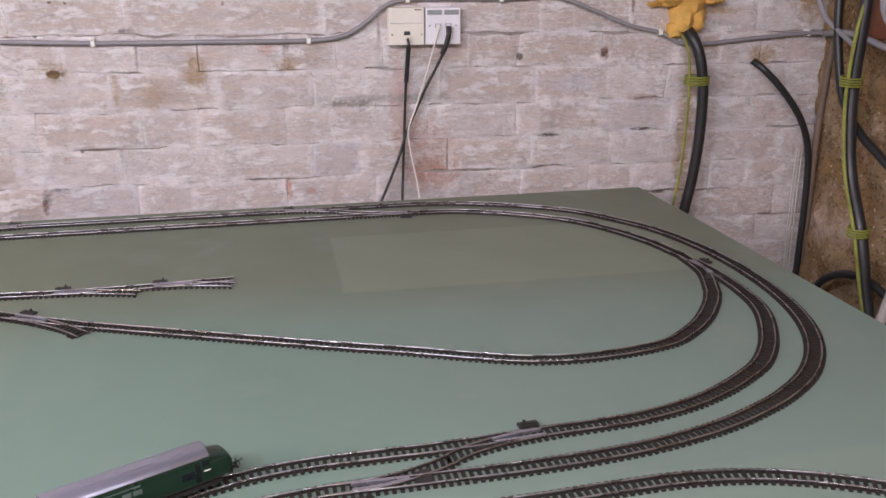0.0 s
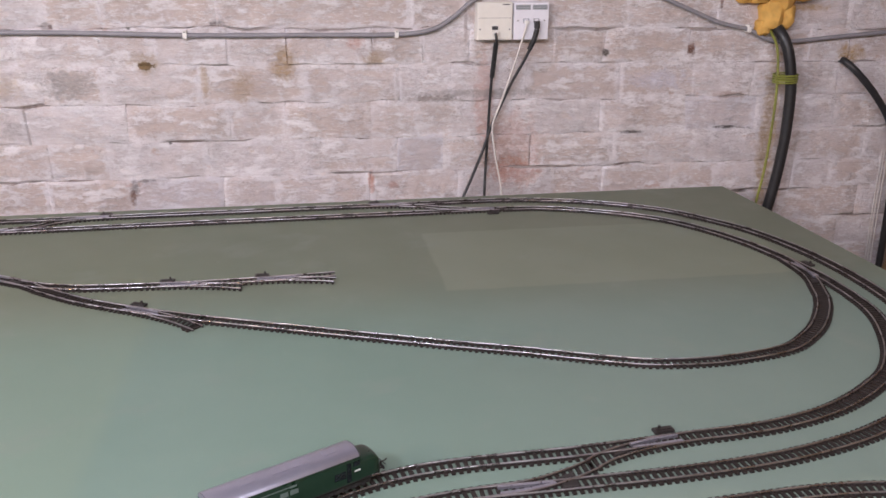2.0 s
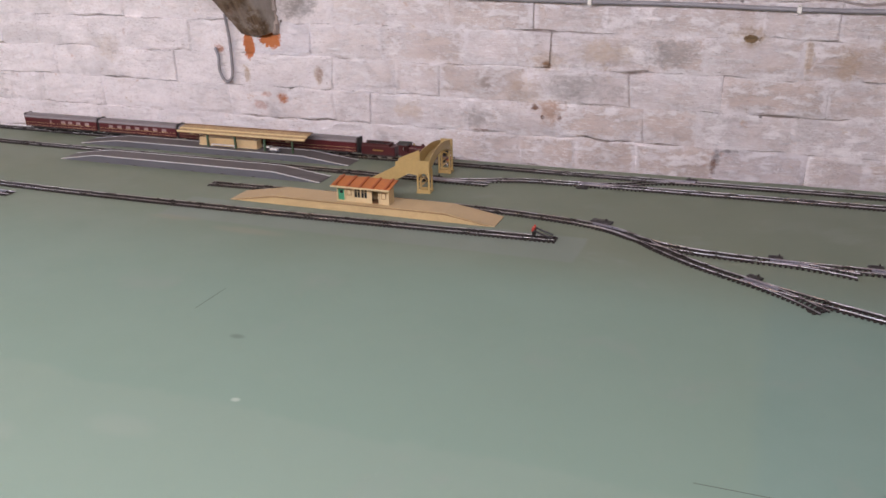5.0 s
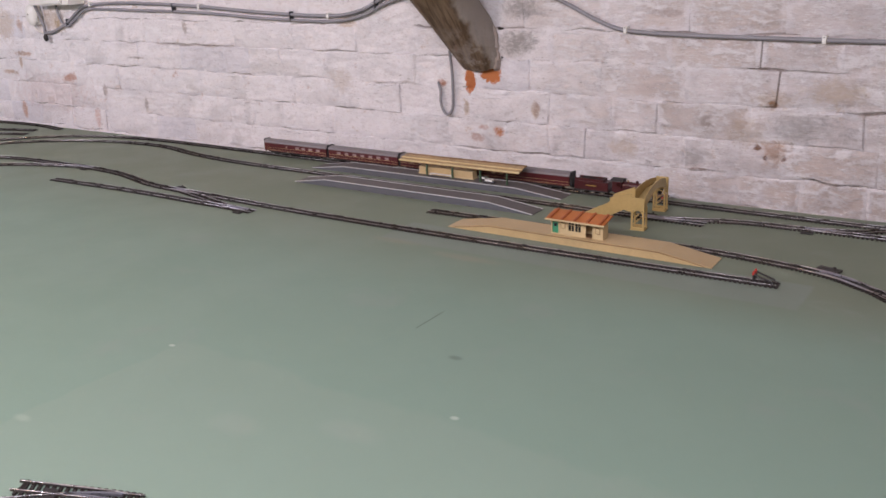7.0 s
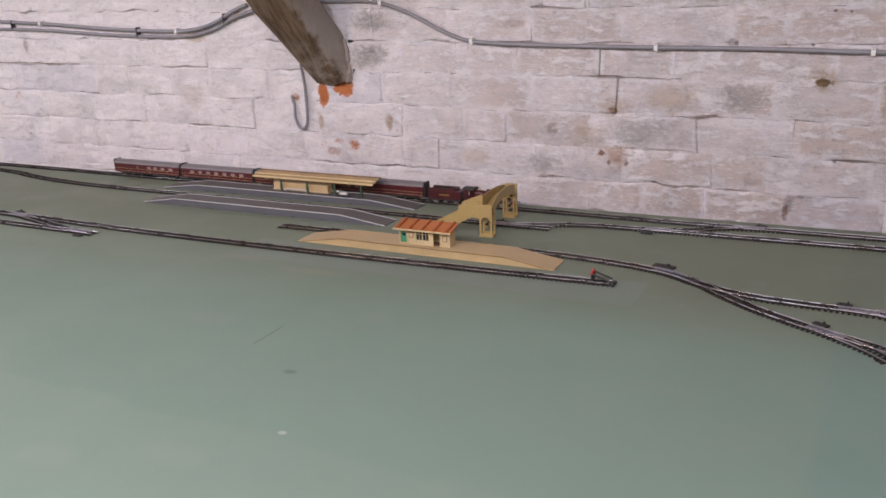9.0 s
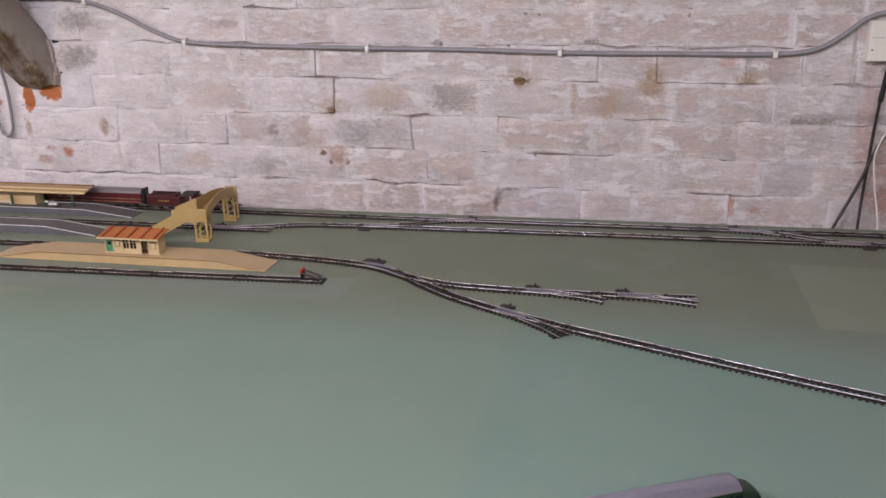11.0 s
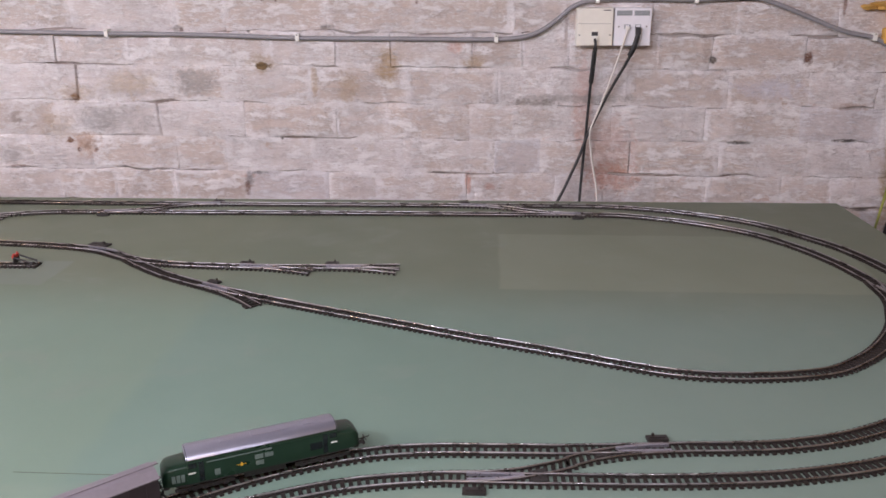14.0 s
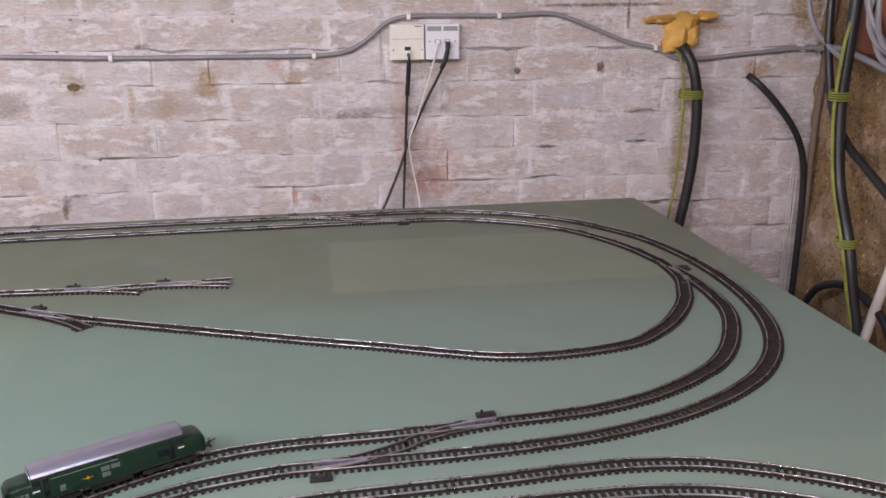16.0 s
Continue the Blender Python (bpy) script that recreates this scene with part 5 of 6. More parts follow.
shelter = empty("platform_canopy", pose(0.072, -0.040, 0.0165), "straw-coloured model station canopy on dark green posts", "model building")
x0, x1 = -2.182, -1.806
for name, y0, y1, z0, z1 in (("lower_roof", -0.184, -0.166, 0.0388, 0.0412), ("upper_roof", -0.170, -0.147, 0.0432, 0.0462)):
    roof = part(name, Geo().loft([[(x, y0, z0 - 0.0022), (x, y0, z0), (x, y1, z1), (x, y1, z1 - 0.0022)] for x in (x0, x1)]), CANOPY, shelter, "straw-coloured sloping roof board")
    for k in range(1, 3):
        q = k / 3
        part("rib", Geo().box(x0, x1, y0 + (y1 - y0) * q - 0.0005, y0 + (y1 - y0) * q + 0.0005, z0 + (z1 - z0) * q - 0.0003, z0 + (z1 - z0) * q + 0.0006), RIDGE_BROWN, roof)
    part("fascia", Geo().box(x0 - 0.001, x1 + 0.001, y0 - 0.0020, y0, z0 - 0.0036, z0 + 0.0004), CANOPY_EDGE, roof, "cream fascia board")
    # Shade below the fascia, put in as a brown strip.
    part("shadow_gap", Geo().box(x0, x1, y0 + 0.0002, y0 + 0.0012, z0 - 0.0062, z0 - 0.0036), RIDGE_BROWN, roof, "brown strip for the shade under the fascia")
part("ridge_board", Geo().box(x0 - 0.001, x1 + 0.001, -0.1500, -0.1415, 0.0440, 0.0475, chamfer=0.0006), RIDGE_BROWN, shelter, "brown ridge board")
for x in (-2.095, -2.012, -1.925, -1.845):
    part("post", Geo().box(x - 0.0022, x + 0.0022, -0.180, -0.1756, 0.0, 0.0385).box(x - 0.007, x + 0.007, -0.1790, -0.1766, 0.031, 0.0385), GREEN_POST, shelter, "dark green post")
hut = part("waiting_room", Geo().box(-2.128, -1.955, -0.168, -0.145, 0.0, 0.0205, chamfer=0.0006), CANOPY, shelter, "straw-coloured waiting room wall")
part("window", Geo().box(-2.086, -2.020, -0.1690, -0.1678, 0.0085, 0.0185, chamfer=0.0003), TAN_SIDE, hut, "tan boarded panel")
part("bench", Geo().box(-2.088, -2.018, -0.1760, -0.1690, 0.0045, 0.0062, chamfer=0.0004).box(-2.088, -2.086, -0.1755, -0.1690, 0.0, 0.0045).box(-2.020, -2.018, -0.1755, -0.1690, 0.0, 0.0045), WHITE_MARK, hut, "white bench along the wall")
part("base_course", Geo().box(-2.130, -1.953, -0.1695, -0.144, 0.0, 0.0035), CREAM, hut)

kiosk = empty("luggage_trolley", pose(-1.822, -0.223, 0.0165), "small grey and white model platform trolley", "model trolley")
part("bed", Geo().box(-0.016, 0.016, -0.006, 0.006, 0.004, 0.006, chamfer=0.0005), PLATFORM_GREY, kiosk)
part("load", Geo().box(-0.012, 0.010, -0.0045, 0.0045, 0.006, 0.0105, chamfer=0.0008), WHITE_MARK, kiosk, "pale boxes")
for x in (-0.011, 0.011):
    for y in (-0.0062, 0.0062):
        part("wheel", Geo().disc((x, y, 0.0024), (0, 1, 0), 0.0024, 0.001, 12), LOCO_BLACK, kiosk)
sign = empty("platform_sign", pose(-1.838, -0.228, 0.0165), "tiny white model sign on a dark post", "model sign")
part("post", Geo().tube([(0, 0, 0), (0, 0, 0.018)], 0.0007), LOCO_BLACK, sign)
part("sign_board", Geo().box(-0.004, 0.004, -0.0006, 0.0006, 0.012, 0.0165), WHITE_MARK, sign, "plain white board")

HUT = 0.034
booking = empty("station_hut", pose(-1.428, -0.518, 0.0188), "cream model station hut with ribbed orange roof", "model building")
# Front wall in piers round the openings, so that windows and doorway are real recesses.
for x0, x1, z0, z1 in ((-0.058, -0.0565, 0, HUT), (-0.0415, -0.0190, 0, HUT), (-0.0065, -0.0040, 0.010, HUT), (-0.0190, 0.0205, 0, 0.010), (0.0090, 0.0205, 0.010, HUT), (0.0355, 0.058, 0, HUT), (-0.0565, -0.0415, 0.026, HUT), (-0.0190, 0.0205, 0.029, HUT), (0.0205, 0.0355, 0.030, HUT)):
    part("wall_panel", Geo().box(x0, x1, -0.0135, -0.0118, z0, z1), CREAM, booking, "cream panelled wall")
for x in (-0.0572, 0.0572):
    part("end_wall", Geo().box(x - 0.0008, x + 0.0008, -0.0118, 0.0125, 0, HUT + 0.002), CREAM, booking)
part("back_wall", Geo().box(-0.0564, 0.0564, 0.0110, 0.0125, 0, HUT + 0.004), CREAM, booking)
part("floor_slab", Geo().box(-0.0564, 0.0564, -0.0118, 0.0110, 0, 0.0012), RIDGE_BROWN, booking)
for x in (-0.0575, -0.0405, -0.0205, 0.0195, 0.0365, 0.0575):
    part("pilaster", Geo().box(x - 0.0012, x + 0.0012, -0.0146, -0.0134, 0.0, HUT), CREAM, booking)
part("plinth", Geo().box(-0.0590, 0.0200, -0.0150, -0.0136, 0.0, 0.0024), CREAM, booking)
door = part("door", Geo().box(-0.0562, -0.0418, -0.0128, -0.0116, 0.0012, 0.0258, chamfer=0.0003), GREEN_DOOR, booking, "green door")
part("door_pane", Geo().box(-0.0528, -0.0452, -0.0132, -0.0126, 0.0165, 0.0225), LOCO_GLASS, door, "dark pane")
for x in (-0.0128, 0.0025):
    w = part("window", Geo().box(x - 0.0062, x + 0.0062, -0.0122, -0.0114, 0.010, 0.029), LOCO_GLASS, booking, "dark window")
    part("glazing_bar", Geo().box(x - 0.0005, x + 0.0005, -0.0130, -0.0122, 0.010, 0.029).box(x - 0.0062, x + 0.0062, -0.0130, -0.0122, 0.0225, 0.0234), CREAM, w)
for x, z in ((-0.0310, 0.0), (0.0468, -0.002)):
    board = part("notice_board", Geo().box(x - 0.0052, x + 0.0052, -0.0143, -0.0133, 0.0135 + z, 0.0265 + z), RIDGE_BROWN, booking, "dark-framed notice board")
    part("panel", Geo().box(x - 0.0040, x + 0.0040, -0.0147, -0.0141, 0.0148 + z, 0.0252 + z), CREAM, board)
part("roof", Geo().loft([[(x, -0.0265, 0.0338), (x, -0.0265, 0.0362), (x, 0.0180, 0.0452), (x, 0.0215, 0.0440), (x, 0.0215, 0.0418), (x, 0.0180, 0.0428)] for x in (-0.0655, 0.0655)]), ORANGE_ROOF, booking, "orange-brown sloping roof")
part("gutter", Geo().box(-0.0665, 0.0665, -0.0282, -0.0262, 0.0326, 0.0360), CREAM, booking, "cream gutter board")
for k in range(5):
    x = -0.0560 + 0.0280 * k
    part("roof_rib", Geo().loft([[(x + u, -0.0268, 0.0352), (x + u, -0.0268, 0.0386), (x + u, 0.0180, 0.0476), (x + u, 0.0180, 0.0442)] for u in (-0.0021, 0.0021)]), ORANGE_RIB, booking, "dark orange rib")

# Footbridge: an arched span over the tracks, a tower at each end and a solid-sided stair down from the near one.
bridge = empty("footbridge", pose(-1.3565, -0.370, 0, 0, 0, 4.1), "ochre plastic model footbridge with arched span and stair", "model footbridge")
HALF, SPAN = 0.0125, 0.1600


def span_side(x, front):
    up, low = [], []
    for k in range(21):
        u = k / 20
        y = 0.002 + (SPAN - 0.004) * u
        up.append((y, front + (0.0770 - front) * u + (0.0880 - (front + 0.0770) / 2) * math.sin(math.pi * u) ** 0.8))
        low.append((y, 0.0470 + 0.0060 * u + 0.0190 * math.sin(math.pi * u) ** 0.8))
    return Geo().loft([[(x + d, y, z) for y, z in up + low[::-1]] for d in (-0.0009, 0.0009)])


part("parapet", span_side(HALF - 0.0009, 0.0725), BRIDGE_TAN, bridge, "ochre arched parapet")
part("parapet", span_side(-HALF + 0.0009, 0.0860), BRIDGE_TAN, bridge, "ochre arched parapet")
for x in (HALF, -HALF):
    rim = [(0.002 + (SPAN - 0.004) * k / 20, 0.0470 + 0.0060 * k / 20 + 0.0190 * math.sin(math.pi * k / 20) ** 0.8) for k in range(21)]
    part("moulding", Geo().tube([(x, y, z + 0.001) for y, z in rim], 0.0008, 6), BRIDGE_TAN, bridge)
rows = []
for k in range(21):
    u = k / 20
    z = 0.0520 + 0.0060 * u + 0.0170 * math.sin(math.pi * u) ** 0.8
    y = 0.002 + (SPAN - 0.004) * u
    rows.append([(-HALF + 0.002, y, z), (HALF - 0.002, y, z), (HALF - 0.002, y, z - 0.002), (-HALF + 0.002, y, z - 0.002)])
part("deck", Geo().loft(rows), BRIDGE_TAN, bridge)
for y, top_z in ((0.0, 0.0725), (SPAN, 0.0775)):
    # Four corner posts, closed above by panels; a scrolled bracket in each opening.
    for q in (-1, 1):
        for s in (-1, 1):
            part("tower_post", Geo().box(s * HALF - 0.0020, s * HALF + 0.0020, y + q * 0.0105 - 0.0014, y + q * 0.0105 + 0.0014, 0.003, top_z - 0.022), BRIDGE_TAN, bridge)
        panel_y = y + q * 0.0105
        if (y == 0.0) == (q < 0):
            part("tower_panel", Geo().box(-HALF - 0.002, HALF + 0.002, panel_y - 0.0012, panel_y + 0.0012, top_z - 0.0285, top_z, chamfer=0.0005), BRIDGE_TAN, bridge, "ochre end panel")
        arch_bar = [(HALF * math.cos(t) * 0.86, panel_y, top_z - 0.037 + 0.0100 * math.sin(t)) for t in np.linspace(0, math.pi, 11)]
        part("arch", Geo().tube(arch_bar, 0.0017, 6), BRIDGE_TAN, bridge)
        for z in (0.0175, 0.0300):
            part("scroll", Geo().tube([(-HALF + 0.002, panel_y, z - 0.004), (-0.004, panel_y, z), (0.002, panel_y, z + 0.005), (-0.002, panel_y, z + 0.0085)], 0.0011, 6), BRIDGE_TAN, bridge)
        part("sill", Geo().box(-HALF - 0.001, HALF + 0.001, panel_y - 0.0012, panel_y + 0.0012, 0.003, 0.0075), BRIDGE_TAN, bridge)
    part("tower_foot", Geo().box(-HALF - 0.003, HALF + 0.003, y - 0.0130, y + 0.0130, 0.0, 0.003), BRIDGE_TAN, bridge)
stair_low = [(-0.160, 0.0), (-0.112, 0.0), (-0.0325, 0.0430), (-0.0145, 0.0400)]
for y, top_end, step_up in ((-0.0105, 0.0800, 0.0680), (0.0105, 0.0905, 0.0700)):
    outline = [(-0.160, 0.0), (-0.160, 0.0050), (-0.0635, 0.0555), (-0.0625, step_up), (-0.0145, top_end)] + stair_low[::-1][:-1]
    part("stair_side", Geo().loft([[(x, y + d, z) for x, z in outline] for d in (-0.0009, 0.0009)]), BRIDGE_TAN, bridge, "solid ochre stair side")
for k in range(13):
    x = -0.024 - 0.0100 * k
    z = 0.0530 - 0.0042 * k
    part("tread", Geo().box(x - 0.006, x + 0.006, -0.0096, 0.0096, z - 0.0012, z), BRIDGE_TAN, bridge)

stop = empty("buffer_stop", pose(-1.037, -0.5740, RAIL_TOP), "black model buffer stop with red beam", "model buffer stop")
part("body", Geo().box(-0.0205, -0.0160, -0.0085, 0.0085, 0.0, 0.0098, chamfer=0.0008), LOCO_BLACK, stop, "black solid body")
part("buffer_beam", Geo().box(-0.021, -0.0165, -0.0098, 0.0098, 0.0098, 0.0150, chamfer=0.0007), RED, stop, "red beam")
for q in (-1, 1):
    part("strut", Geo().tube([(-0.018, q * 0.0086, 0.0), (-0.018, q * 0.0086, 0.0115)], 0.0013).tube([(-0.018, q * 0.0086, 0.0115), (0.016, q * 0.0086, 0.0006)], 0.0017), LOCO_BLACK, stop)
    part("lamp", Geo().ball((-0.0185, q * 0.006, 0.0162), (0.002, 0.002, 0.0022)), RED, stop, "red lamp")

# ---- things on the wall ----


def cable(name, points, radius, material, label, category="cable", sides=10, step=0.012):
    return thing(name, Geo().tube(smooth_line(points, step), radius, sides), material, label, category, smooth=True)


for x0, mat, label in ((0.0, SOCKET_CREAM, "cream square wall socket with plug lead"), (0.0835, SOCKET_WHITE, "white square twin telephone socket with leads")):
    s = empty("wall_socket", pose(x0, 0, 0.3455), label, "wall socket", "wall sockets")
    part("back_box", Geo().box(0, 0.0815, -0.026, 0.004, 0, 0.0825, chamfer=0.002), mat, s)
    part("face_plate", Geo().box(0.0008, 0.0807, -0.0325, -0.026, 0.0008, 0.0817, chamfer=0.0022), mat, s)
    if x0 == 0.0:
        part("outlet", Geo().box(0.034, 0.048, -0.0335, -0.032, 0.022, 0.031, chamfer=0.0006), DARK_PLASTIC, s, "dark outlet")
        part("plug", Geo().box(0.035, 0.047, -0.042, -0.0325, 0.014, 0.023, chamfer=0.001), CLIP, s, "pale plug")
        part("marking", Geo().box(0.058, 0.074, -0.0330, -0.0322, 0.0765, 0.0785), DARK_PLASTIC, s, "tiny dark lettering as a bar")
        part("seam", Geo().box(0.003, 0.0785, -0.0328, -0.0322, 0.0485, 0.0491), DARK_PLASTIC, s)
        screws = ((0.007, 0.024), (0.0745, 0.024))
    else:
        for x in (0.0285, 0.052):
            part("outlet", Geo().box(x - 0.007, x + 0.007, -0.0335, -0.032, 0.038, 0.047, chamfer=0.0006), SOCKET_LABEL, s, "grey outlet")
            part("outlet_mouth", Geo().box(x - 0.004, x + 0.004, -0.0341, -0.0333, 0.0395, 0.0455), SOCKET_WHITE, s)
        for x in (0.004, 0.0425):
            part("marking", Geo().box(x, x + 0.034, -0.0330, -0.0322, 0.066, 0.077), SOCKET_LABEL, s, "grey label bars")
            for z in (0.069, 0.0735):
                part("marking", Geo().box(x + 0.002, x + 0.032, -0.0334, -0.0328, z - 0.0006, z + 0.0006), LOUVRE, s)
        part("plug", Geo().box(0.0465, 0.0575, -0.045, -0.0325, 0.026, 0.042, chamfer=0.001), DARK_PLASTIC, s, "black plug")
        part("plug", Geo().box(0.024, 0.033, -0.042, -0.0325, 0.036, 0.043, chamfer=0.001), CLIP, s, "white plug")
        screws = ((0.010, 0.0425), (0.0705, 0.0425))
    for x, z in screws:
        part("screw", Geo().disc((x, -0.0327, z), (0, 1, 0), 0.0018, 0.001, 12), WHEEL, s, "steel screw")

cable("black_lead", [(0.041, -0.040, 0.362), (0.043, -0.044, 0.345), (0.042, -0.034, 0.320), (0.039, -0.020, 0.265), (0.036, -0.014, 0.20), (0.033, -0.016, 0.14), (0.028, -0.022, 0.06), (0.023, -0.035, -0.02), (0.02, -0.045, -0.12)], 0.0032, BLACK_CABLE, "black telephone lead hanging down the wall")
cable("lead_sleeve", [(0.0425, -0.040, 0.340), (0.0405, -0.026, 0.29), (0.039, -0.020, 0.262)], 0.0056, BLACK_CABLE, "thick black sleeve on the lead", "cable sleeve")
cable("black_lead", [(0.1355, -0.044, 0.374), (0.131, -0.044, 0.352), (0.115, -0.034, 0.31), (0.085, -0.024, 0.25), (0.055, -0.022, 0.185), (0.037, -0.024, 0.145), (0.018, -0.028, 0.09), (-0.012, -0.034, 0.02), (-0.033, -0.044, -0.025), (-0.057, -0.05, -0.113)], 0.0034, BLACK_CABLE, "black telephone lead slanting down the wall")
cable("lead_sleeve", [(0.1345, -0.0445, 0.370), (0.129, -0.043, 0.347), (0.120, -0.037, 0.325)], 0.0058, BLACK_CABLE, "black moulded strain relief on the lead", "cable sleeve")
cable("white_lead", [(0.112, -0.040, 0.383), (0.107, -0.040, 0.362), (0.088, -0.030, 0.29), (0.062, -0.026, 0.21), (0.043, -0.028, 0.16), (0.042, -0.026, 0.13), (0.052, -0.024, 0.07), (0.063, -0.030, 0.01), (0.066, -0.045, -0.06)], 0.0022, WHITE_CABLE, "thin white telephone lead")

GREY = "grey twin-and-earth cable clipped along the wall"
cable("grey_cable", [(-1.989, -0.010, 0.494), (-1.864, -0.012, 0.493), (-1.803, -0.012, 0.486), (-1.719, -0.012, 0.458), (-1.623, -0.012, 0.412), (-1.545, -0.012, 0.388), (-1.399, -0.012, 0.379), (-1.237, -0.012, 0.375), (-1.073, -0.012, 0.372), (-0.857, -0.012, 0.369), (-0.634, -0.012, 0.362), (-0.388, -0.012, 0.360), (-0.181, -0.012, 0.359), (-0.098, -0.012, 0.369), (-0.048, -0.012, 0.397), (-0.006, -0.012, 0.431), (0.045, -0.012, 0.445), (0.153, -0.012, 0.446), (0.263, -0.012, 0.444), (0.380, -0.012, 0.448), (0.430, -0.012, 0.438), (0.505, -0.012, 0.409), (0.588, -0.012, 0.377), (0.658, -0.012, 0.362), (0.713, -0.012, 0.337), (0.777, -0.014, 0.334), (0.903, -0.014, 0.344), (1.039, -0.016, 0.354), (1.092, -0.03, 0.354)], 0.0051, GREY_CABLE, GREY)
cable("grey_cable", [(-2.241, -0.010, 0.491), (-2.294, -0.012, 0.473), (-2.385, -0.012, 0.436), (-2.510, -0.012, 0.420), (-2.791, -0.012, 0.430), (-3.087, -0.012, 0.449), (-3.451, -0.012, 0.463), (-3.689, -0.012, 0.457), (-3.765, -0.012, 0.439), (-3.852, -0.012, 0.392), (-3.919, -0.012, 0.367), (-3.964, -0.013, 0.354), (-4.005, -0.016, 0.350)], 0.0056, GREY_CABLE, GREY)
cable("grey_cable", [(-2.220, -0.012, 0.474), (-2.294, -0.012, 0.454), (-2.384, -0.012, 0.420), (-2.510, -0.012, 0.404), (-2.790, -0.012, 0.412), (-3.087, -0.012, 0.429), (-3.408, -0.012, 0.437), (-3.630, -0.012, 0.442), (-3.730, -0.012, 0.438), (-3.808, -0.012, 0.399), (-3.863, -0.014, 0.378), (-3.904, -0.014, 0.428), (-3.924, -0.014, 0.619)], 0.0047, GREY_CABLE, GREY)
for x, z in ((-1.803, 0.486), (-1.545, 0.388), (-1.082, 0.372), (-0.634, 0.362), (-0.178, 0.359), (0.046, 0.445), (0.263, 0.444), (0.658, 0.363), (1.050, 0.354), (-2.510, 0.420), (-3.087, 0.449), (-3.689, 0.458)):
    c = empty("cable_clip", pose(x, 0, z), "small white plastic cable clip with nail", "cable clip", "cable clips")
    part("saddle", Geo().box(-0.0045, 0.0045, -0.0200, 0.004, -0.0072, 0.0095, chamfer=0.0012), CLIP, c)
    part("nail", Geo().disc((0, -0.0198, 0.0068), (0, 1, 0), 0.0016, 0.002, 10), WHEEL, c)
for x, z in ((-2.667, 0.419), (-3.221, 0.447), (-3.852, 0.391), (-2.325, 0.454)):
    thing("cable_tie", Geo().box(-0.0018, 0.0018, -0.0190, 0.002, -0.0145, 0.0145, chamfer=0.0010), DARK_PLASTIC, "small black cable tie round two grey cables", "cable tie", "cable ties", m=pose(x, 0, z))

# Timber strut that comes down into the wall.
strut_dir = Vector((-0.10, -0.42, 0.50)).normalized()
foot = Vector((-1.982, 0.03, 0.313))
side = Vector((1, 0, 0)) - strut_dir * strut_dir.x
side.normalize()
up = side.cross(strut_dir)
g, rings = Geo(), []
for k in range(14):
    c = foot + strut_dir * 1.75 * k / 13
    ring = []
    for j in range(20):
        t = 2 * math.pi * j / 20
        u = math.copysign(abs(math.cos(t)) ** 0.62, math.cos(t))
        v = math.copysign(abs(math.sin(t)) ** 0.62, math.sin(t))
        q = c + side * u * 0.068 + up * v * 0.060
        q += (side * u + up * v) * (0.010 * noise.noise(q * 9) + 0.004 * noise.noise(q * 31))
        ring.append(tuple(q))
    rings.append(ring)
strut = empty("timber_strut", pose(0, 0, 0), "rough dark brown timber strut let into the brickwork", "timber beam")
part("timber", g.loft(rings), OLD_BEAM, strut, smooth=True)
lump = Geo()
for x, z, a, b in ((-1.935, 0.352, 0.022, 0.040), (-1.925, 0.305, 0.016, 0.030)):
    lump.ball((x, -0.004, z), (a, 0.016, b), rough=0.5)
part("mortar_packing", lump, PACKING, strut, "crumbling grey mortar round the timber's end", smooth=True)
# Near-black lumps on the wall give the gap its shade.
part("gap", Geo().ball((-1.906, 0.001, 0.335), (0.006, 0.004, 0.040), rough=0.6).ball((-1.910, 0.001, 0.385), (0.010, 0.004, 0.014), rough=0.6), HOLE, strut, "near-black patch for the shaded gap beside the timber", smooth=True)

cable("hook_conduit", [(-2.060, -0.030, 0.328), (-2.064, -0.014, 0.267), (-2.065, -0.012, 0.196), (-2.069, -0.012, 0.160), (-2.085, -0.012, 0.144), (-2.100, -0.012, 0.155), (-2.108, -0.012, 0.180), (-2.108, -0.010, 0.211), (-2.117, -0.006, 0.230), (-2.125, 0.01, 0.234)], 0.0041, GREY_CABLE, "short bent grey cable that loops back into the wall", step=0.006)

bell = empty("junction_box", pose(-4.062, 0, 0.379), "white oval plastic electrical box on the wall", "electrical box")
part("cover", Geo().ball((0, -0.026, 0.042), (0.036, 0.018, 0.043)), CLIP, bell, "white rounded cover", smooth=True)
part("base", Geo().box(-0.026, 0.026, -0.020, 0.004, 0.004, 0.080, chamfer=0.006), CLIP, bell)
part("screw", Geo().disc((0.0, -0.0435, 0.045), (0, 1, 0), 0.0035, 0.002, 12), WHEEL, bell)
panel = empty("fuse_box", pose(-3.870, 0, 0.460), "white rectangular electrical enclosure on the wall", "electrical box")
part("enclosure", Geo().box(-0.128, 0.130, -0.070, 0.004, 0, 0.19, chamfer=0.004), CLIP, panel)
part("cover", Geo().box(-0.040, 0.090, -0.080, -0.070, 0.006, 0.18, chamfer=0.003), CLIP, panel)
for x in (-0.012, 0.025, 0.062):
    part("socket_slot", Geo().box(x - 0.006, x + 0.006, -0.0808, -0.0795, 0.030, 0.036), DARK_PLASTIC, panel, "small dark slot")
cable("brown_lead", [(-4.014, -0.040, 0.487), (-4.018, -0.032, 0.450), (-4.013, -0.022, 0.408), (-4.005, -0.018, 0.370), (-4.007, -0.018, 0.339)], 0.0062, GREY_CABLE, "grey-brown lead down from the electrical enclosure", step=0.008)
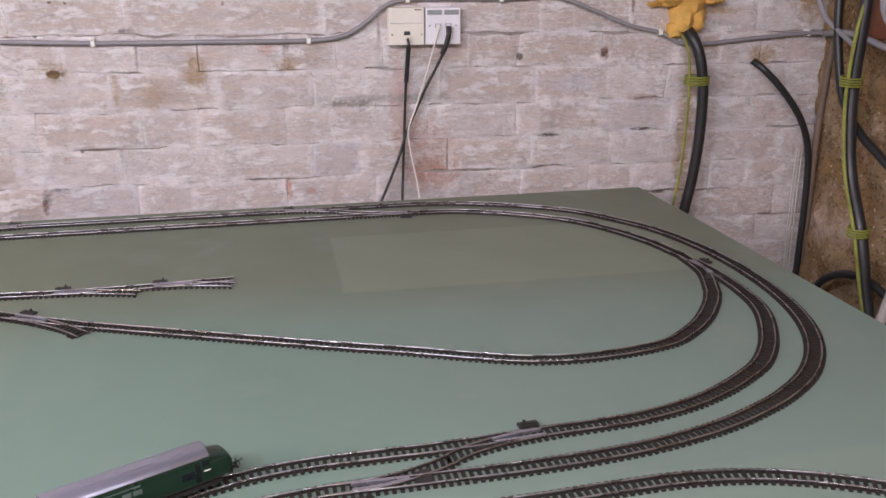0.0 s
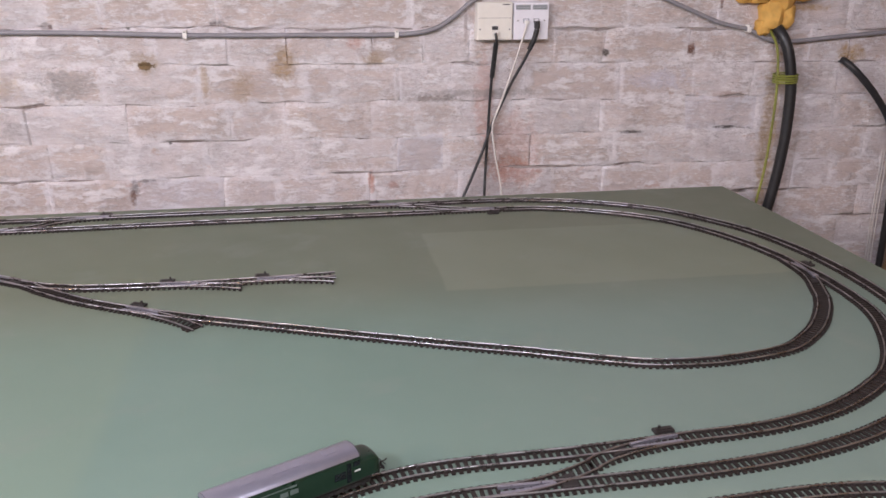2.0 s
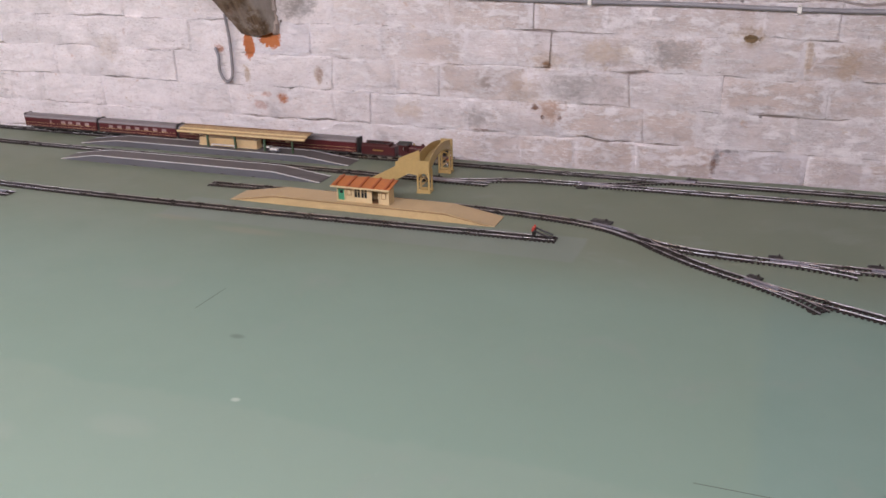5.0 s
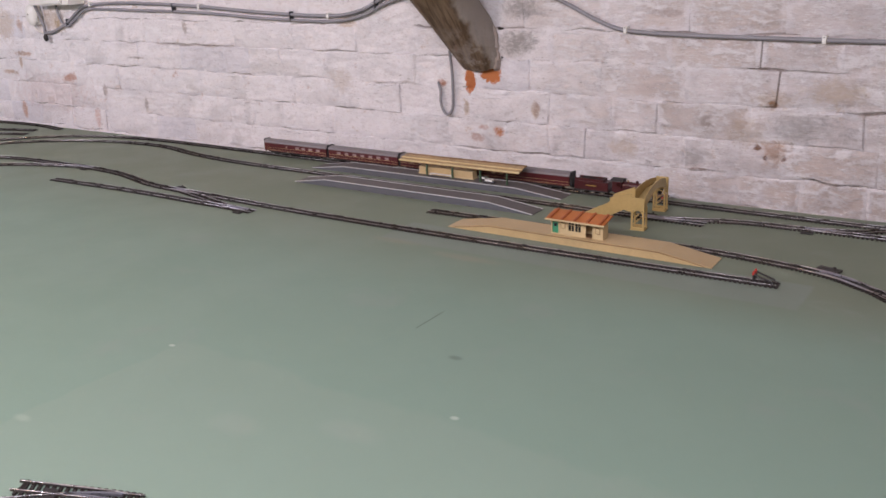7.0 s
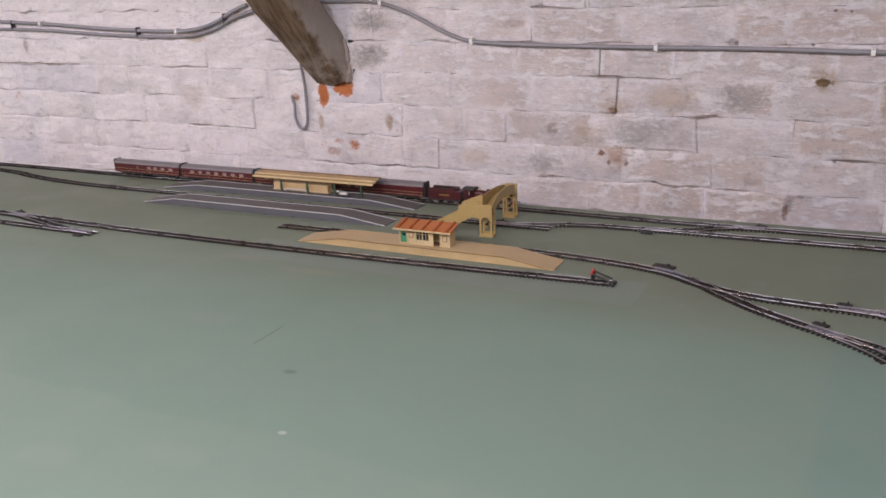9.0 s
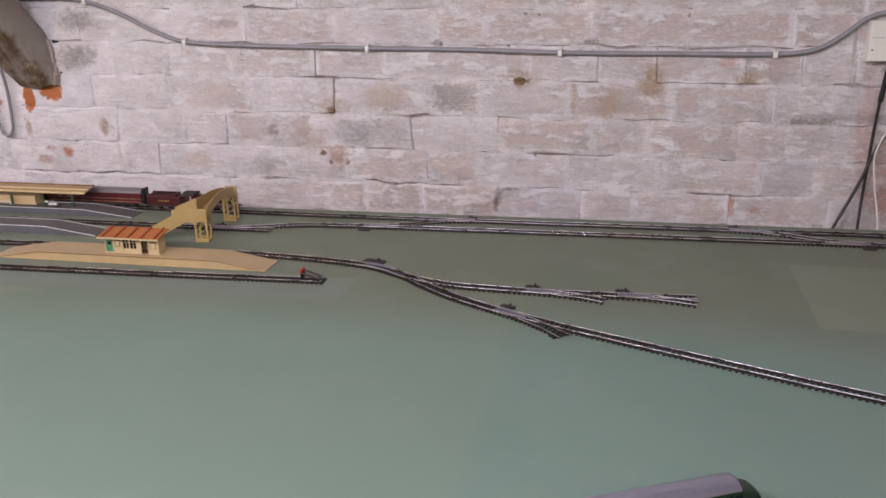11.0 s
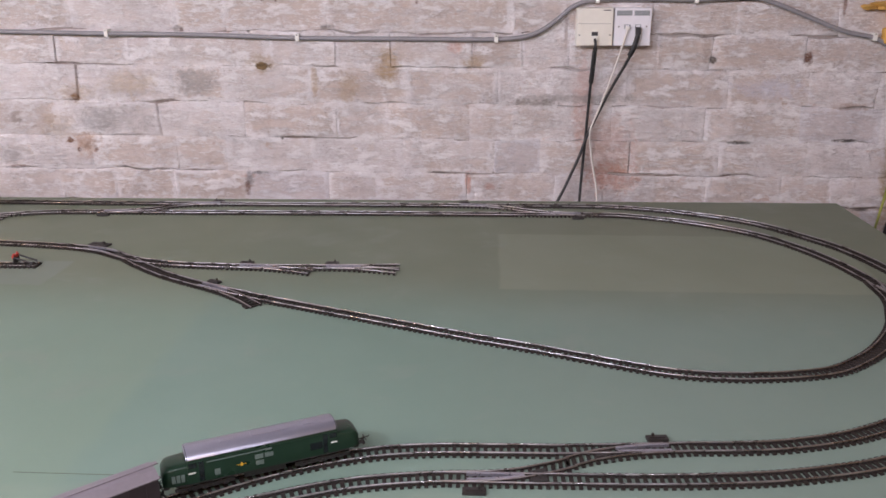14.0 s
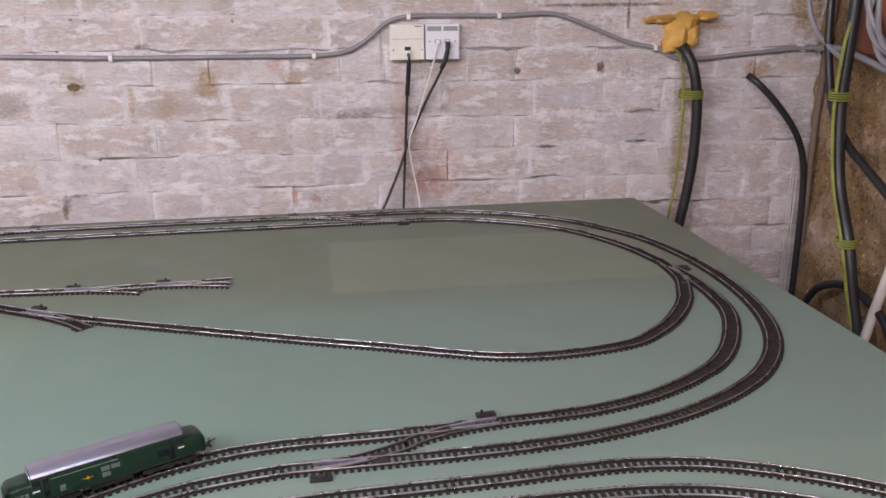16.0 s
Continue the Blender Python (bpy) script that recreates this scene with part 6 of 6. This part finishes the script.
cable("white_lead", [(-4.078, -0.016, 0.384), (-4.066, -0.016, 0.365), (-4.041, -0.016, 0.353), (-4.012, -0.016, 0.349)], 0.0040, WHITE_CABLE, "short pale lead under the electrical box", step=0.008)
thing("cable_connector", Geo().ball((-4.006, -0.018, 0.332), (0.010, 0.009, 0.015), rough=0.2), LOCO_BLACK, "black connector block at the end of the lead", "cable connector", smooth=True)

# ---- corner with the service pipes ----
foam = Geo()
for x, z, a, b in ((0.712, 0.397, 0.032, 0.042), (0.725, 0.422, 0.042, 0.026), (0.695, 0.367, 0.020, 0.022), (0.745, 0.392, 0.026, 0.032), (0.680, 0.432, 0.034, 0.010), (0.785, 0.437, 0.030, 0.012), (0.64, 0.428, 0.018, 0.006)):
    foam.ball((x, -0.006, z), (a, 0.034 * min(1, a / 0.03), b), rough=0.35)
thing("expanding_foam", foam, FOAM, "lump of hardened yellow expanding foam on the wall", "foam filler", smooth=True)
duct = cable("black_duct", [(0.720, 0.02, 0.387), (0.729, -0.030, 0.358), (0.745, -0.050, 0.314), (0.757, -0.058, 0.245), (0.760, -0.060, 0.168), (0.758, -0.060, 0.090), (0.750, -0.058, 0.003), (0.736, -0.055, -0.093), (0.725, -0.05, -0.241), (0.718, -0.05, -0.591)], 0.0128, BLACK_CABLE, "thick black flexible duct out of the wall", "duct", 16)
cable("earth_wire", [(0.711, -0.01, 0.364), (0.718, -0.045, 0.323), (0.721, -0.060, 0.245), (0.721, -0.062, 0.148), (0.716, -0.060, 0.032), (0.704, -0.057, -0.074), (0.697, -0.05, -0.241), (0.699, -0.05, -0.491)], 0.0030, EARTH_WIRE, "yellow and green earth wire beside the duct", "earth wire", 8)


def wire_tie(x, y, z, wide, deep):
    g = Geo()
    for k in range(4):
        ring = [(x + wide * math.cos(t), y + deep * math.sin(t), z + 0.0055 * (k - 1.5) + 0.002 * math.sin(t)) for t in np.linspace(0, 2 * math.pi, 19)]
        g.tube(ring, 0.0022, 6)
    return thing("wire_binding", g, EARTH_WIRE, "yellow-green wire wound round the cable", "wire binding", "wire bindings", smooth=True)


wire_tie(0.740, -0.060, 0.253, 0.030, 0.018)
cable("black_pipe", [(0.915, 0.03, 0.292), (0.925, -0.020, 0.278), (0.975, -0.040, 0.226), (1.030, -0.045, 0.158), (1.062, -0.045, 0.095), (1.076, -0.045, 0.025), (1.081, -0.045, -0.090), (1.082, -0.045, -0.270), (1.080, -0.045, -0.600)], 0.0085, BLACK_CABLE, "black pipe bent down out of the wall", "pipe", 14)
for d in (0.0, 0.009, 0.016):
    cable("white_trim_wire", [(1.078 - d, -0.010, 0.06), (1.077 - d, -0.012, -0.10), (1.080 - d, -0.012, -0.28), (1.078 - d, -0.012, -0.60)], 0.0015, WHITE_CABLE, "thin white wire down the wall", "cable", 6)
cable("brown_conduit", [(1.095, -0.060, 0.62), (1.096, -0.058, 0.40), (1.092, -0.050, 0.25), (1.090, -0.046, 0.10), (1.094, -0.044, -0.06), (1.096, -0.044, -0.25), (1.096, -0.044, -0.60)], 0.0085, CONDUIT, "dusty grey-brown conduit up the corner", "conduit", 10)
cable("black_duct", [(1.018, -0.264, 0.724), (1.013, -0.272, 0.525), (1.007, -0.277, 0.380), (1.003, -0.280, 0.273), (1.001, -0.291, 0.185), (1.001, -0.319, 0.068), (0.999, -0.383, -0.048), (1.003, -0.417, -0.159), (1.013, -0.450, -0.306), (1.013, -0.467, -0.605)], 0.0135, BLACK_CABLE, "thick black cable down the rubble wall", "cable", 14)
cable("earth_wire", [(1.023, -0.254, 0.725), (1.008, -0.275, 0.477), (0.989, -0.286, 0.380), (0.983, -0.287, 0.273), (0.981, -0.297, 0.185), (0.981, -0.326, 0.069), (0.980, -0.386, -0.047), (0.988, -0.418, -0.158), (1.003, -0.450, -0.306), (1.003, -0.468, -0.605)], 0.0042, EARTH_WIRE, "yellow and green earth wire beside the cable", "earth wire", 8)
wire_tie(0.993, -0.285, 0.271, 0.024, 0.018)
wire_tie(0.991, -0.385, -0.046, 0.024, 0.018)
cable("black_cable", [(1.040, -0.130, 0.70), (1.030, -0.150, 0.45), (1.025, -0.177, 0.335), (1.025, -0.221, 0.222), (1.025, -0.297, 0.156), (1.025, -0.363, 0.124), (1.025, -0.446, 0.085), (1.025, -0.506, 0.050), (1.025, -0.559, 0.003), (1.025, -0.597, -0.058), (1.025, -0.625, -0.147), (1.025, -0.635, -0.30), (1.02, -0.63, -0.60)], 0.0098, BLACK_CABLE, "slack black cable down the rubble wall", "cable", 12)
cable("black_cable", [(1.015, -0.170, -0.34), (1.015, -0.237, -0.229), (1.015, -0.286, -0.187), (1.015, -0.346, -0.163), (1.020, -0.410, -0.158), (1.025, -0.500, -0.190), (1.025, -0.580, -0.270), (1.020, -0.660, -0.36)], 0.0095, BLACK_CABLE, "loop of black cable low on the rubble wall", "cable", 12)
cable("black_cable", [(1.013, -0.192, -0.338), (1.008, -0.254, -0.290), (1.003, -0.325, -0.271), (1.003, -0.402, -0.290), (1.008, -0.487, -0.351), (1.013, -0.566, -0.428)], 0.0095, BLACK_CABLE, "second loop of black cable low on the rubble wall", "cable", 12)
cable("white_waste_pipe", [(1.023, -0.600, 0.70), (1.022, -0.578, 0.35), (1.020, -0.567, 0.220), (1.020, -0.560, 0.146), (1.020, -0.549, 0.073), (1.020, -0.531, 0.002), (1.020, -0.507, -0.076), (1.020, -0.486, -0.148), (1.020, -0.468, -0.214), (1.020, -0.41, -0.45)], 0.0108, PIPE_WHITE, "white plastic waste pipe slanting down", "pipe", 16)
coil = empty("cable_coil", pose(1.024, -0.452, 0.488), "coil of spare grey cable hung on the wall", "cable coil")
rnd = random.Random(3)
for k in range(6):
    r = 0.145 + 0.012 * rnd.uniform(-1, 1)
    cy, cz, dx = rnd.uniform(-0.012, 0.012), rnd.uniform(-0.014, 0.014), rnd.uniform(-0.012, 0.012)
    part("cable_turn", Geo().tube([(dx + 0.012 * math.sin(3 * t + k), cy + r * math.cos(t), cz + 0.94 * r * math.sin(t)) for t in np.linspace(0, 2 * math.pi, 41)], 0.0062, 8), GREY_CABLE, coil, smooth=True)
cable("grey_cable", [(1.085, -0.030, 0.352), (1.050, -0.100, 0.360), (1.030, -0.204, 0.368), (1.024, -0.287, 0.358), (1.020, -0.338, 0.350), (1.018, -0.450, 0.336), (1.02, -0.60, 0.36)], 0.0075, GREY_CABLE, "grey cable sagging along the rubble wall", step=0.01)
cable("grey_cable", [(1.003, -0.077, 0.682), (1.008, -0.087, 0.484), (1.018, -0.118, 0.406), (1.023, -0.166, 0.374), (1.028, -0.233, 0.342)], 0.0062, GREY_CABLE, "grey cable hanging down to the coil", step=0.01)
thing("wooden_board", Geo().box(1.037, 1.070, -0.95, -0.218, 0.362, 0.80, chamfer=0.004), BROWN_WOOD, "red-brown wooden backboard on the rubble wall", "board")

# Pencil lines and scuffs left on the board.
thing("pencil_line", Geo().box(-0.700, -0.511, -1.2425, -1.2413, 0.0001, 0.0003), LIFTED, "faint pencil line on the green board", "pencil line", kind="stuff", m=pose(0, 0, 0))
thing("pencil_line", Geo().box(-0.0006, 0.0006, -0.040, 0.040, 0.0001, 0.0003), LIFTED, "short pencil mark on the green board", "pencil line", kind="stuff", m=pose(-1.477, -0.998, 0, 0, 0, -1))

# ---- lamps ----
# Assumed fittings for the unseen bulbs, the added one at x = -2.60 included.
for x, y, z, _, _ in LAMPS:
    lamp = empty("pendant_bulb", pose(x, y, z), "white lamp holder and flex hung from the ceiling", "pendant light", "pendant bulbs")
    part("flex", Geo().tube([(0, 0, 0.11), (0, 0, TOP - z)], 0.0035), WHITE_CABLE, lamp)
    part("lamp_holder", Geo().tube([(0, 0, 0.055), (0, 0, 0.075), (0, 0, 0.115)], [0.020, 0.019, 0.010], 14), CLIP, lamp, smooth=True)
    part("ceiling_rose", Geo().tube([(0, 0, TOP - z - 0.022), (0, 0, TOP - z)], [0.026, 0.036], 18), CLIP, lamp, smooth=True)

# ---- bricks ----
# Bed joints at x = -0.2, from below the board upwards, and upright joints where they can be told.
BEDS = [-0.032 - 0.080 * k for k in range(10, 0, -1)] + [-0.032, 0.045, 0.126, 0.209, 0.293, 0.371, 0.450] + [0.450 + 0.083 * k for k in range(1, 13)]
JOINTS = {
    10: (-3.718, -3.412, -3.200, -2.996, -2.780, -2.560, -2.340, -2.120, -1.900, -1.660, -1.465, -1.251, -1.105, -0.962, -0.783, -0.578, -0.459, -0.243, -0.034, 0.195, 0.323, 0.498, 0.611),
    11: (-3.703, -3.443, -3.220, -3.000, -2.882, -2.752, -2.530, -2.310, -2.090, -1.900, -1.765, -1.656, -1.387, -1.160, -0.946, -0.825, -0.607, -0.399, -0.179, -0.071, 0.138, 0.346, 0.550, 0.684),
    12: (-4.308, -4.015, -3.828, -3.600, -3.380, -3.150, -2.920, -2.690, -2.484, -2.260, -2.040, -1.761, -1.582, -1.459, -1.232, -0.984, -0.773, -0.552, -0.437, -0.240, -0.132, 0.095, 0.307, 0.523, 0.705),
    13: (-2.889, -2.743, -2.412, -2.200, -2.000, -1.820, -1.617, -1.398, -1.174, -0.944, -0.819, -0.608, -0.385, -0.172, -0.052, 0.125, 0.354, 0.535, 0.688),
    14: (-3.192, -2.950, -2.680, -2.416, -2.200, -1.980, -1.760, -1.600, -1.430, -1.216, -1.044, -0.982, -0.703, -0.548, -0.422, -0.229, -0.118, -0.013, 0.188, 0.310, 0.515, 0.710),
    15: (-1.390, -1.168, -0.917, -0.809, -0.569, -0.365, -0.144, -0.028, 0.171, 0.362, 0.583),
}


def course(k, rnd):
    """Upright joints of a course, carried on both ways with stretchers and a header now and then."""
    known = list(JOINTS.get(k, (rnd.uniform(-0.1, 0.1),)))
    while known[0] > LEFT:
        known.insert(0, known[0] - (0.112 if rnd.random() < 0.27 else 0.222) * rnd.uniform(0.96, 1.04))
    while known[-1] < RIGHT + 0.05:
        known.append(known[-1] + (0.112 if rnd.random() < 0.27 else 0.222) * rnd.uniform(0.96, 1.04))
    return known


def opening(x, z):
    """How far the joint near a place has lost its filling."""
    return 0.0002 + 0.0060 * max(0.0, noise.fractal(Vector((x * 5.5, 3.0, z * 9.0)), 1.0, 2.0, 3) - 0.10)


def brick(geo, x0, x1, z0, z1, rnd):
    """One brick with worn arrises under thick limewash; its joints open here and there."""
    tilt = rnd.uniform(-0.0012, 0.0012)
    proud = rnd.uniform(-0.0012, 0.0030)
    xs = [x0, x0 + rnd.uniform(0.002, 0.006)] + [x0 + (x1 - x0) * (q + rnd.uniform(-0.04, 0.04)) for q in (0.2, 0.35, 0.5, 0.65, 0.8)] + [x1 - rnd.uniform(0.002, 0.006), x1]
    zs = [z0, z0 + rnd.uniform(0.002, 0.006), z1 - rnd.uniform(0.002, 0.006), z1]
    v = []
    for i, z in enumerate(zs):
        for j, x in enumerate(xs):
            rim_z, rim_x = (i == 0) - (i == 3), (j == 0) - (j == 8)
            q = Vector((x, 0, z))
            gap = opening(x, z) * (1.0 if rim_z else 0.3) if rim_x or rim_z else 0.0
            y = -0.0004 + 0.9 * gap if rim_x or rim_z else -0.0012 - proud + tilt * (j - 4) / 2 + rnd.uniform(-0.0007, 0.0007)
            slope = (0.0026 + 0.021 * z) * ((x0 + x1) / 2 + 0.2)
            v.append((x + 0.0085 * noise.noise(q * 24) + rim_x * (gap - 0.0003), y, z - slope + 0.0080 * noise.noise(q * 17 + Vector((5, 5, 5))) + 0.0032 * noise.noise(q * 70) + rim_z * (gap - 0.0003)))
    f = [(a * 9 + b, a * 9 + b + 1, a * 9 + b + 10, a * 9 + b + 9) for a in range(3) for b in range(8)]
    rim = [*range(9), 17, 26, *range(35, 26, -1), 18, 9]
    back = [(v[i][0], 0.03, v[i][2]) for i in rim]
    f += [(rim[i], rim[(i + 1) % 22], 36 + (i + 1) % 22, 36 + i) for i in range(22)]
    return geo.add(v + back, f)


rnd = random.Random(11)
rest = [Geo() for _ in STRETCHES]
single = 0
for k in range(len(BEDS) - 1):
    xs = course(k, rnd)
    for a, b in zip(xs, xs[1:]):
        if a < LEFT or a > RIGHT:
            continue
        b = min(b, RIGHT + 0.12)
        lo, hi = BEDS[k], BEDS[k + 1]
        coat = next(i for i, (_, end) in enumerate(STRETCHES) if (a + b) / 2 < end)
        if 10 <= k <= 17 and -5.0 < a and single < 300:
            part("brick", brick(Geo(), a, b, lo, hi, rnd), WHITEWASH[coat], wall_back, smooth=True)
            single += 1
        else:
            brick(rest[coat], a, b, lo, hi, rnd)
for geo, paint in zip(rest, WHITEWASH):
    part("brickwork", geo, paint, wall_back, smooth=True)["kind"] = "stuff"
